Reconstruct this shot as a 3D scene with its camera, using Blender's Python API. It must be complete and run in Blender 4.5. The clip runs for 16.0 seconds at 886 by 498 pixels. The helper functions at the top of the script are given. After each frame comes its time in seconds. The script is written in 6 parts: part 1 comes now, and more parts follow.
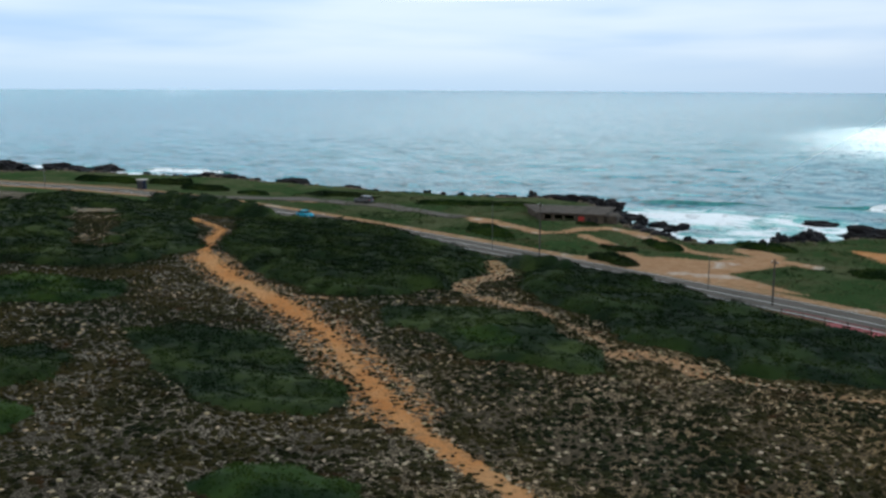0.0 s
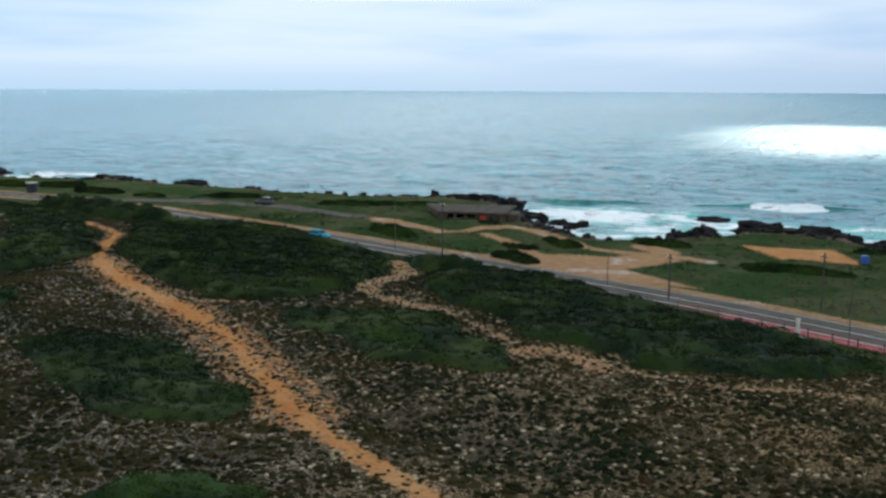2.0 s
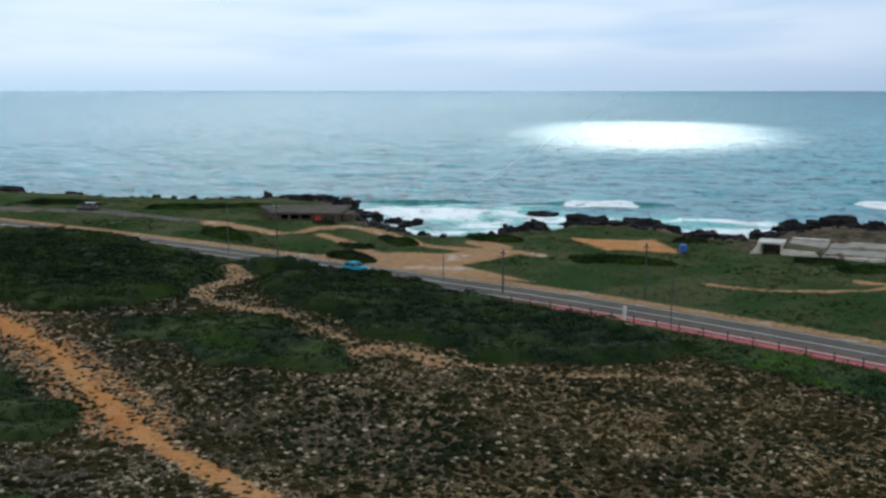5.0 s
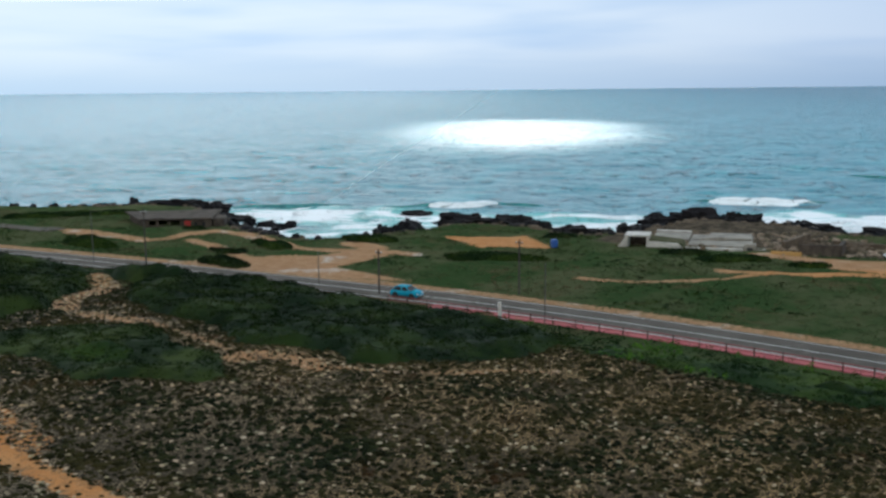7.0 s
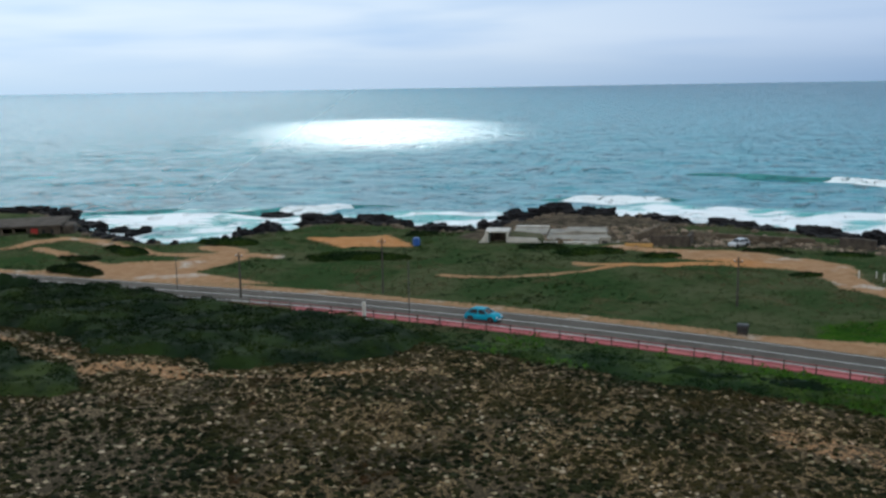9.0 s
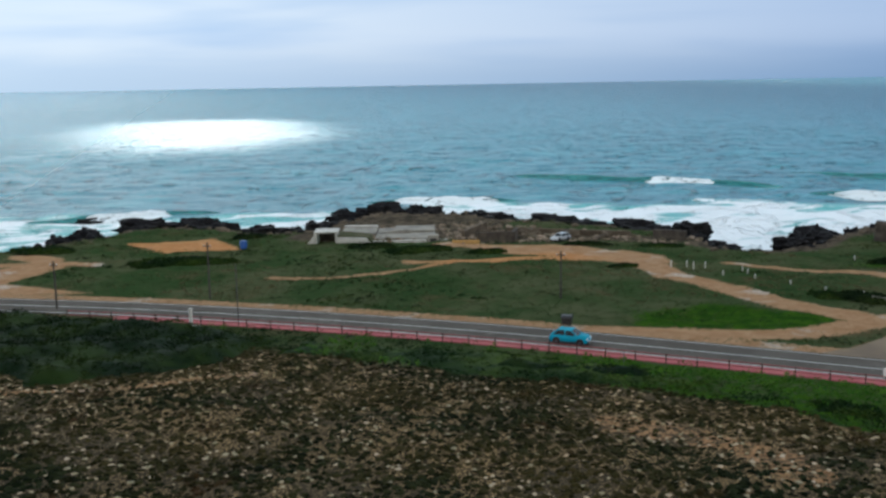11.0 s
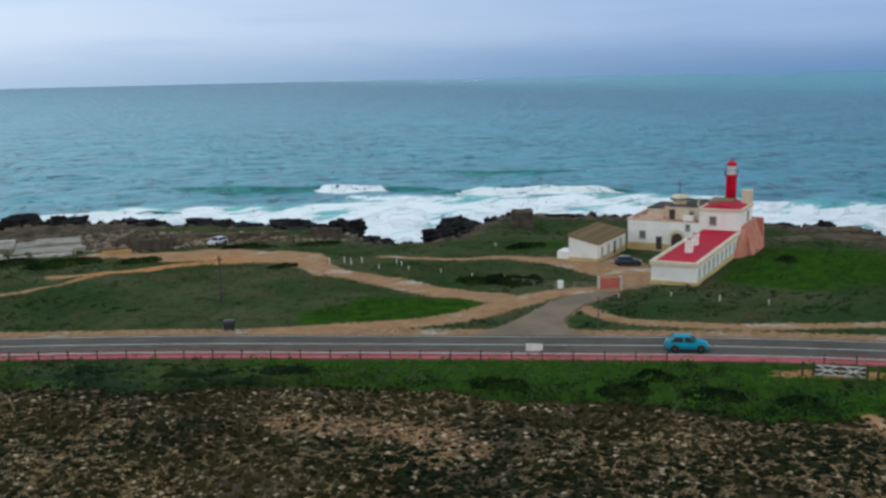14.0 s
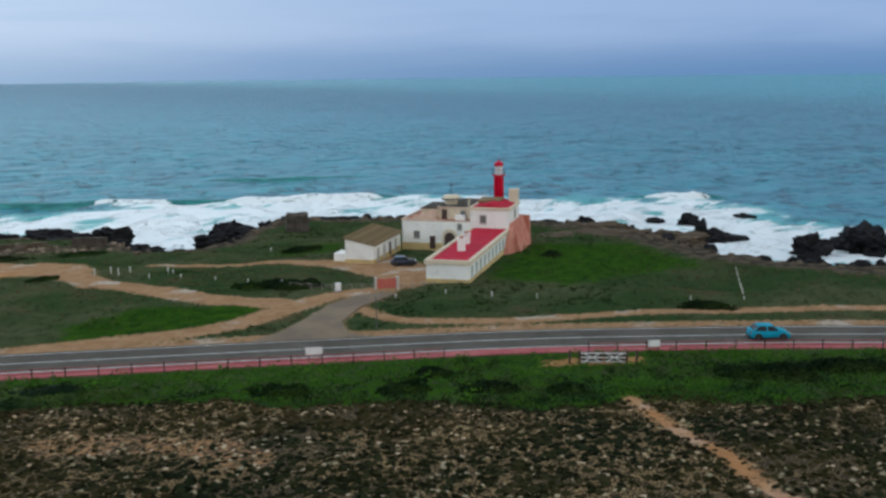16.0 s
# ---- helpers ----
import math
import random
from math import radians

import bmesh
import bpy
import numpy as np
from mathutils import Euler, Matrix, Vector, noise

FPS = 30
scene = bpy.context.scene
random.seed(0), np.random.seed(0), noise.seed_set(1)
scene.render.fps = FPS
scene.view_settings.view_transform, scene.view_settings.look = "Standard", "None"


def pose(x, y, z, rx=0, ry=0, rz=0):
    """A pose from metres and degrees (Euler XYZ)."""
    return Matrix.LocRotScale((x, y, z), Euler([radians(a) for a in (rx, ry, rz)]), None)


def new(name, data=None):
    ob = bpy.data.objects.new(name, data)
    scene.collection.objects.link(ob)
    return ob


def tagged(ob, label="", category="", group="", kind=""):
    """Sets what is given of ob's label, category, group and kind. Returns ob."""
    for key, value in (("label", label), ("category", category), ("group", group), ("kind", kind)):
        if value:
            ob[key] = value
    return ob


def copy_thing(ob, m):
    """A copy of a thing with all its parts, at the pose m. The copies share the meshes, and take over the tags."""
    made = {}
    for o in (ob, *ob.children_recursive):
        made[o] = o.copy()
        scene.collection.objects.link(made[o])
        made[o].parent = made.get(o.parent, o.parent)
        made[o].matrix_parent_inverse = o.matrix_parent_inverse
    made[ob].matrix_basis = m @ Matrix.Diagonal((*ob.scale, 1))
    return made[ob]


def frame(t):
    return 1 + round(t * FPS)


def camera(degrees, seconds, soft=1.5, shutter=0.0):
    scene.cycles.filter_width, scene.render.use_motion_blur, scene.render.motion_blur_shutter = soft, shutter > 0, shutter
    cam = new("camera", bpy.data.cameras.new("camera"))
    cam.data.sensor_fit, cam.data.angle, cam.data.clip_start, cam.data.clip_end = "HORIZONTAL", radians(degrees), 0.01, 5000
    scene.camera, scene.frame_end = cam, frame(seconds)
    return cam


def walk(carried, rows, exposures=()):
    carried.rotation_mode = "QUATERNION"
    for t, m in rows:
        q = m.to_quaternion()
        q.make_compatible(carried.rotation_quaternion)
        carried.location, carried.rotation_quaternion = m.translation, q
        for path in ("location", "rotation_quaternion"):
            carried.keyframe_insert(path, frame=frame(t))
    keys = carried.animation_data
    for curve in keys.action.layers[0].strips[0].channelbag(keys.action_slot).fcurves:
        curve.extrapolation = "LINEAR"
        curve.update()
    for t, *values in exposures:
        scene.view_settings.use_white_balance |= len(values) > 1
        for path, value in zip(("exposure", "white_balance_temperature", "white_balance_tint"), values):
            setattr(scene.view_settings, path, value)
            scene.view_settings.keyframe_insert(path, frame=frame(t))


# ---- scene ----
# ---------------------------------------------------------------- camera
cam = camera(48.15, 16.0, soft=2.7)
TURN = [(0.0, 80.51, -0.16, 26.63), (0.5, 80.5, -0.16, 25.26), (1.0, 80.5, -0.18, 23.85), (1.5, 80.5, -0.2, 22.47), (2.0, 80.52, -0.18, 20.96),
        (2.5, 80.52, -0.15, 19.5), (3.0, 80.51, -0.15, 17.74), (3.5, 80.5, -0.12, 16.15), (6.0, 80.48, 0.27, 7.87), (6.5, 80.47, 0.41, 6.0),
        (7.0, 80.46, 0.57, 3.95), (7.5, 80.45, 0.65, 1.99), (8.0, 80.42, 0.75, -0.13), (8.5, 80.37, 0.85, -2.12), (11.0, 80.16, 0.9, -14.12)]
TURN_ON = [(11.5, 80.08, 1.0, -17.31), (12.0, 80.04, 1.05, -20.56), (12.5, 79.99, 1.1, -23.66), (13.0, 79.95, 1.12, -27.08), (13.5, 79.91, 1.12, -30.4),
           (14.0, 79.88, 1.05, -33.98), (14.5, 79.86, 0.93, -37.22), (15.0, 79.85, 0.85, -40.54), (15.5, 79.82, 0.77, -43.65), (16.0, 79.84, 0.65, -46.98)]
walk(cam, [(t, pose(0, 0, 27, rx, ry, rz)) for t, rx, ry, rz in TURN + TURN_ON])
scene.view_settings.exposure = 0.0

# ---------------------------------------------------------------- light
SUN_HEIGHT, SUN_TURN = 38.0, 0.0          # degrees above the sea, degrees east of +y
world = bpy.data.worlds.new("overcast_sky")
scene.world = world
world.use_nodes = True
wn, wl = world.node_tree.nodes, world.node_tree.links
wn.clear()


def wnode(kind, **sets):
    n = wn.new(kind)
    for key, value in sets.items():
        n.inputs[key].default_value = value
    return n


w_out, w_bg = wnode("ShaderNodeOutputWorld"), wnode("ShaderNodeBackground", Strength=1.0)
w_sky = wn.new("ShaderNodeTexSky")
w_sky.sky_type, w_sky.sun_disc = "NISHITA", False
w_sky.sun_elevation, w_sky.sun_rotation = radians(SUN_HEIGHT), radians(SUN_TURN)
w_sky_dim = wn.new("ShaderNodeVectorMath")
w_sky_dim.operation = "SCALE"
w_sky_dim.inputs["Scale"].default_value = 0.08
w_co = wn.new("ShaderNodeTexCoord")
w_sep = wn.new("ShaderNodeSeparateXYZ")
wl.new(w_co.outputs["Generated"], w_sep.inputs[0])
# cloud layers lie flat, so they draw out into long streaks towards the horizon
w_map = wnode("ShaderNodeMapping", Scale=(1.5, 1.5, 13.0), Rotation=(0.03, 0.02, 0.6))
wl.new(w_co.outputs["Generated"], w_map.inputs["Vector"])
w_n1 = wnode("ShaderNodeTexNoise", Scale=1.1, Detail=3.0, Roughness=0.5, Distortion=0.4)
w_n2 = wnode("ShaderNodeTexNoise", Scale=2.6, Detail=3.0, Roughness=0.5, Distortion=0.3)
for n in (w_n1, w_n2):
    wl.new(w_map.outputs[0], n.inputs["Vector"])


def wmath(op, a, b):
    n = wn.new("ShaderNodeMath")
    n.operation = op
    for i, v in enumerate((a, b)):
        if isinstance(v, (int, float)):
            n.inputs[i].default_value = v
        else:
            wl.new(v, n.inputs[i])
    return n.outputs[0]


def wrange(v, a, b, c, d):
    n = wn.new("ShaderNodeMapRange")
    n.interpolation_type = "SMOOTHSTEP"
    wl.new(v, n.inputs["Value"])
    for key, value in (("From Min", a), ("From Max", b), ("To Min", c), ("To Max", d)):
        n.inputs[key].default_value = value
    return n.outputs[0]


def wmix(f, a, b):
    n = wn.new("ShaderNodeMix")
    n.data_type = "RGBA"
    for i, v in ((0, f), (6, a), (7, b)):
        if isinstance(v, tuple):
            n.inputs[i].default_value = (*v, 1)
        else:
            wl.new(v, n.inputs[i])
    return n.outputs[2]


cloud = wmath("ADD", wmath("MULTIPLY", w_n1.outputs["Fac"], 0.65), wmath("MULTIPLY", w_n2.outputs["Fac"], 0.35))
cloud = wrange(cloud, 0.36, 0.62, 0.0, 1.0)
# the overcast is thinner and brighter towards the west, and overhead
west = wrange(wmath("ADD", wmath("MULTIPLY", w_sep.outputs["X"], -0.9), wmath("MULTIPLY", w_sep.outputs["Y"], 0.25)), -0.75, 0.75, 0.0, 1.0)
thin = wmix(west, (0.205, 0.360, 0.655), (0.50, 0.74, 1.06))
thick = wmix(west, (0.305, 0.460, 0.755), (0.80, 0.96, 1.12))
cover = wmix(cloud, thin, thick)
haze = wmix(west, (0.115, 0.27, 0.53), (0.54, 0.77, 1.02))
low = wmix(wrange(w_sep.outputs["Z"], -0.01, 0.045, 0.0, 1.0), haze, cover)
inland = wmix(wrange(w_sep.outputs["Y"], 0.1, -0.6, 0.0, 1.0), low, (1.55, 1.52, 1.42))
high = wmix(wrange(w_sep.outputs["Z"], 0.12, 0.75, 0.0, 1.0), inland, (0.525, 0.625, 0.72))
wl.new(w_sky.outputs[0], w_sky_dim.inputs[0])
full = wmix(wrange(w_sep.outputs["Z"], 0.0, 0.01, 0.90, 0.90), w_sky_dim.outputs[0], high)
wl.new(full, w_bg.inputs["Color"])
wl.new(w_bg.outputs[0], w_out.inputs["Surface"])

sun = new("sun", bpy.data.lights.new("sun", "SUN"))
sun.data.energy, sun.data.angle, sun.data.color = 5.0, radians(7), (1.0, 0.97, 0.92)
sun.matrix_world = pose(0, 0, 400, -(90 - SUN_HEIGHT), 0, -SUN_TURN)


# ---------------------------------------------------------------- materials
def tree_of(name):
    m = bpy.data.materials.new(name)
    m.use_nodes = True
    t = m.node_tree
    return m, t, t.nodes["Principled BSDF"]


def tex_noise(t, scale, detail=4.0, rough=0.6, coords="Object", stretch=None, distortion=0.0):
    co = t.nodes.new("ShaderNodeTexCoord")
    n = t.nodes.new("ShaderNodeTexNoise")
    n.inputs["Scale"].default_value, n.inputs["Detail"].default_value = scale, detail
    n.inputs["Roughness"].default_value, n.inputs["Distortion"].default_value = rough, distortion
    if stretch:
        mp = t.nodes.new("ShaderNodeMapping")
        mp.inputs["Scale"].default_value = stretch[0]
        mp.inputs["Rotation"].default_value = (0, 0, radians(stretch[1]))
        t.links.new(co.outputs[coords], mp.inputs["Vector"])
        t.links.new(mp.outputs[0], n.inputs["Vector"])
    else:
        t.links.new(co.outputs[coords], n.inputs["Vector"])
    return n.outputs["Fac"]


def remap(t, v, a, b, c=0.0, d=1.0):
    n = t.nodes.new("ShaderNodeMapRange")
    n.interpolation_type = "SMOOTHSTEP"
    t.links.new(v, n.inputs["Value"])
    for key, value in (("From Min", a), ("From Max", b), ("To Min", c), ("To Max", d)):
        n.inputs[key].default_value = value
    return n.outputs[0]


def blend(t, f, a, b, kind="MIX"):
    n = t.nodes.new("ShaderNodeMix")
    n.data_type, n.blend_type = "RGBA", kind
    for i, v in ((0, f), (6, a), (7, b)):
        if isinstance(v, tuple):
            n.inputs[i].default_value = (*v, 1)
        elif isinstance(v, (int, float)):
            n.inputs[i].default_value = v
        else:
            t.links.new(v, n.inputs[i])
    return n.outputs[2]


def calc(t, op, a, b):
    n = t.nodes.new("ShaderNodeMath")
    n.operation = op
    for i, v in enumerate((a, b)):
        if isinstance(v, (int, float)):
            n.inputs[i].default_value = v
        else:
            t.links.new(v, n.inputs[i])
    return n.outputs[0]


def bump(t, p, h, strength, distance):
    n = t.nodes.new("ShaderNodeBump")
    n.inputs["Strength"].default_value, n.inputs["Distance"].default_value = strength, distance
    t.links.new(h, n.inputs["Height"])
    t.links.new(n.outputs[0], p.inputs["Normal"])


def surface(name, one, two, size=1.0, rough=0.8, metal=0.0, grain=0.15, fine=9.0, stain=None, relief=0.02, spread=(0.35, 0.65), island=0.0, coat=0.0, gloss=0.4):
    """A surface of two colours mixed at a large scale, with fine grain, stains and relief."""
    m, t, p = tree_of(name)
    col = blend(t, remap(t, tex_noise(t, 1 / size), *spread), one, two)
    fine_n = tex_noise(t, fine / size, 5.0, 0.65)
    col = blend(t, grain, col, blend(t, fine_n, (0.02, 0.02, 0.02), (1, 1, 1)), "OVERLAY")
    if stain:
        col = blend(t, remap(t, tex_noise(t, 2.3 / size, 6.0, 0.7), 0.55, 0.72, 0, 0.85), col, stain)
    if island:
        g = t.nodes.new("ShaderNodeNewGeometry")
        dark = t.nodes.new("ShaderNodeHueSaturation")
        t.links.new(col, dark.inputs["Color"])
        t.links.new(remap(t, g.outputs["Random Per Island"], 0, 1, 1 - island, 1 + island), dark.inputs["Value"])
        t.links.new(remap(t, g.outputs["Random Per Island"], 0, 1, 0.52, 0.485), dark.inputs["Hue"])
        col = dark.outputs[0]
    t.links.new(col, p.inputs["Base Color"])
    t.links.new(remap(t, fine_n, 0.3, 0.7, max(rough - 0.1, 0.02), min(rough + 0.1, 1)), p.inputs["Roughness"])
    p.inputs["Metallic"].default_value = metal
    p.inputs["Specular IOR Level"].default_value = gloss
    p.inputs["Coat Weight"].default_value = coat
    p.inputs["Coat Roughness"].default_value = 0.08
    if relief:
        bump(t, p, fine_n, 0.6, relief)
    return m


ASPHALT = surface("asphalt", (0.078, 0.068, 0.057), (0.106, 0.094, 0.080), 6, 0.9, grain=0.2, fine=40, stain=(0.15, 0.13, 0.11), relief=0.006, gloss=0.1)
DUSTY_ASPHALT = surface("dusty_asphalt", (0.17, 0.130, 0.096), (0.225, 0.170, 0.120), 5, 0.9, grain=0.1, fine=30, stain=(0.30, 0.20, 0.12), relief=0.006, gloss=0.08)
LINE_PAINT = surface("road_paint", (0.62, 0.62, 0.60), (0.48, 0.48, 0.46), 1.5, 0.6, stain=(0.2, 0.2, 0.19), relief=0.002)
CYCLE_RED = surface("red_track", (0.36, 0.085, 0.095), (0.43, 0.13, 0.13), 4, 0.85, stain=(0.30, 0.14, 0.12), relief=0.005, gloss=0.08)
WHITEWASH = surface("whitewash", (0.87, 0.86, 0.83), (0.78, 0.77, 0.74), 3, 0.8, grain=0.08, stain=(0.60, 0.58, 0.55), relief=0.012)
CREAM = surface("cream_plaster", (0.70, 0.61, 0.46), (0.60, 0.52, 0.39), 2, 0.85, stain=(0.42, 0.34, 0.24), relief=0.012)
OCHRE = surface("ochre_plinth", (0.62, 0.46, 0.20), (0.52, 0.38, 0.18), 2, 0.85, stain=(0.38, 0.3, 0.18), relief=0.01)
PINK_WASH = surface("faded_red_wash", (0.50, 0.17, 0.125), (0.58, 0.27, 0.20), 1.3, 0.85, stain=(0.40, 0.17, 0.13), relief=0.015, gloss=0.08)
SALMON = surface("faded_salmon_plaster", (0.60, 0.42, 0.33), (0.66, 0.52, 0.42), 1.6, 0.85, stain=(0.40, 0.29, 0.23), relief=0.015, gloss=0.08)
RED_ROOF = surface("red_roof_coat", (0.50, 0.012, 0.040), (0.42, 0.012, 0.036), 2.5, 0.65, stain=(0.28, 0.03, 0.035), relief=0.01, gloss=0.08)
RED_TOWER = surface("tower_red", (0.56, 0.002, 0.028), (0.48, 0.002, 0.024), 2.0, 0.4, grain=0.06, relief=0.004, gloss=0.15)
TILE_BROWN = surface("old_roof_tile", (0.19, 0.135, 0.075), (0.26, 0.19, 0.11), 1.5, 0.9, stain=(0.11, 0.09, 0.06), relief=0.03, gloss=0.08)
TERRACOTTA = surface("terracotta", (0.46, 0.17, 0.10), (0.38, 0.13, 0.08), 1.5, 0.85, stain=(0.22, 0.12, 0.09), relief=0.02)
CONCRETE = surface("weathered_concrete", (0.30, 0.28, 0.24), (0.20, 0.185, 0.16), 2.5, 0.9, stain=(0.18, 0.16, 0.14), relief=0.03, gloss=0.1)
PALE_CONCRETE = surface("pale_concrete", (0.58, 0.56, 0.52), (0.40, 0.385, 0.35), 1.4, 0.9, stain=(0.30, 0.28, 0.25), relief=0.02, gloss=0.1)
RUIN = surface("ruined_masonry", (0.055, 0.046, 0.039), (0.095, 0.080, 0.066), 1.4, 0.95, stain=(0.026, 0.023, 0.021), relief=0.06, gloss=0.1)
ROCK = surface("dark_wet_rock", (0.010, 0.010, 0.012), (0.022, 0.021, 0.022), 2.0, 0.8, grain=0.3, fine=6, stain=(0.006, 0.006, 0.007), relief=0.12, gloss=0.08)
BROWN_ROCK = surface("brown_rock", (0.085, 0.066, 0.048), (0.145, 0.112, 0.080), 3.0, 0.9, grain=0.3, fine=6, stain=(0.035, 0.029, 0.024), relief=0.12, gloss=0.1)
DARK_WOOD = surface("dark_wood", (0.050, 0.030, 0.026), (0.085, 0.055, 0.045), 0.6, 0.85, relief=0.006)
POLE_WOOD = surface("tarred_pole", (0.040, 0.036, 0.034), (0.070, 0.062, 0.056), 0.8, 0.85, relief=0.006)
GALV = surface("weathered_steel", (0.12, 0.125, 0.13), (0.09, 0.095, 0.10), 0.6, 0.5, metal=0.7, relief=0.002)
DARK_METAL = surface("dark_metal", (0.03, 0.03, 0.033), (0.05, 0.05, 0.052), 0.4, 0.5, metal=0.4, relief=0.002)
PINK_RAIL = surface("faded_red_rail", (0.36, 0.10, 0.10), (0.26, 0.075, 0.075), 0.8, 0.75, relief=0.004)
WHITE_PAINT = surface("white_paint", (0.80, 0.80, 0.80), (0.70, 0.70, 0.69), 0.6, 0.55, stain=(0.55, 0.53, 0.5), relief=0.003)
RED_PAINT = surface("red_gate_paint", (0.52, 0.13, 0.10), (0.45, 0.11, 0.09), 0.7, 0.6, relief=0.003)
RED_DOOR = surface("red_door_paint", (0.40, 0.035, 0.030), (0.33, 0.03, 0.028), 0.7, 0.6, relief=0.003)
GREEN_SHUTTER = surface("pale_shutter", (0.44, 0.52, 0.50), (0.38, 0.46, 0.45), 0.6, 0.6, relief=0.003)
GREY_FRAME = surface("grey_window_frame", (0.45, 0.43, 0.38), (0.36, 0.34, 0.31), 0.6, 0.6, relief=0.003)
GLASS_DARK = surface("dark_window_glass", (0.018, 0.022, 0.026), (0.026, 0.03, 0.035), 1.0, 0.12, grain=0.0, relief=0, gloss=0.15)
TURQUOISE = surface("turquoise_car_paint", (0.001, 0.30, 0.43), (0.001, 0.26, 0.38), 1.0, 0.6, grain=0.0, relief=0, gloss=0.15)
NAVY = surface("navy_car_paint", (0.008, 0.014, 0.040), (0.01, 0.017, 0.045), 1.0, 0.35, grain=0.0, relief=0, coat=0.6)
GREY_CAR = surface("dark_grey_car_paint", (0.022, 0.026, 0.034), (0.028, 0.032, 0.04), 1.0, 0.4, grain=0.0, relief=0, coat=0.5)
WHITE_CAR = surface("pale_car_paint", (0.42, 0.44, 0.46), (0.38, 0.40, 0.42), 1.0, 0.35, grain=0.0, relief=0, coat=0.5)
TYRE = surface("tyre_rubber", (0.012, 0.012, 0.013), (0.02, 0.02, 0.02), 0.2, 0.9, relief=0.004)
RIM = surface("wheel_alloy", (0.10, 0.10, 0.11), (0.08, 0.08, 0.085), 0.2, 0.35, metal=0.9, relief=0)
LAMP_GLASS = surface("lamp_glass", (0.75, 0.77, 0.8), (0.65, 0.68, 0.7), 0.2, 0.15, grain=0, relief=0)
TAIL_RED = surface("tail_lamp", (0.30, 0.010, 0.012), (0.25, 0.01, 0.01), 0.2, 0.2, grain=0, relief=0)
BLUE_PLASTIC = surface("blue_plastic", (0.02, 0.10, 0.38), (0.02, 0.085, 0.30), 0.5, 0.45, relief=0.002)
YELLOW_EARTH = surface("orange_board", (0.50, 0.30, 0.10), (0.42, 0.25, 0.09), 0.8, 0.8, relief=0.01)
LEAF_DARK = surface("dark_shrub_leaf", (0.007, 0.017, 0.006), (0.027, 0.045, 0.011), 7, 0.75, grain=0.2, island=0.25, relief=0, spread=(0.40, 0.66), stain=(0.016, 0.019, 0.010), gloss=0.04)
LEAF_GREEN = surface("green_shrub_leaf", (0.009, 0.024, 0.007), (0.034, 0.062, 0.011), 6, 0.75, grain=0.2, island=0.25, relief=0, gloss=0.04, spread=(0.40, 0.66))
LEAF_LIME = surface("lime_grass", (0.034, 0.102, 0.011), (0.056, 0.138, 0.014), 5, 0.75, grain=0.1, island=0.2, relief=0, gloss=0.05)
LEAF_OLIVE = surface("cushion_plant", (0.014, 0.019, 0.008), (0.040, 0.033, 0.012), 14, 0.85, grain=0.15, island=0.6, relief=0, stain=(0.045, 0.022, 0.010), gloss=0.03)
GRASS_BLADE = surface("meadow_grass", (0.030, 0.060, 0.019), (0.088, 0.092, 0.042), 9, 0.8, grain=0.1, island=0.3, stain=(0.082, 0.064, 0.034), relief=0, gloss=0.04)
DRY_TUFT = surface("dry_grass", (0.085, 0.072, 0.034), (0.125, 0.098, 0.052), 6, 0.85, grain=0.15, island=0.3, relief=0, gloss=0.03)
LEAF_LAWN = surface("green_lawn", (0.017, 0.046, 0.010), (0.042, 0.074, 0.014), 9, 0.8, grain=0.1, island=0.3, relief=0, gloss=0.04)


def foam_material():
    """Torn white foam with holes."""
    m, t, p = tree_of("sea_foam")
    n = tex_noise(t, 0.5, 7.0, 0.7, stretch=((0.7, 1.2, 1.0), 0), distortion=0.8)
    t.links.new(blend(t, n, (0.66, 0.76, 0.80), (0.90, 0.92, 0.93)), p.inputs["Base Color"])
    p.inputs["Roughness"].default_value = 0.8
    t.links.new(remap(t, n, 0.34, 0.46), p.inputs["Alpha"])
    bump(t, p, n, 0.8, 0.4)
    return m


FOAM = foam_material()


# the gap in the cloud deck: its middle and its half widths
GAP_Y, GAP_RX, GAP_RY = 775.0 + 300 / math.tan(radians(SUN_HEIGHT)), 84.0, 195.0


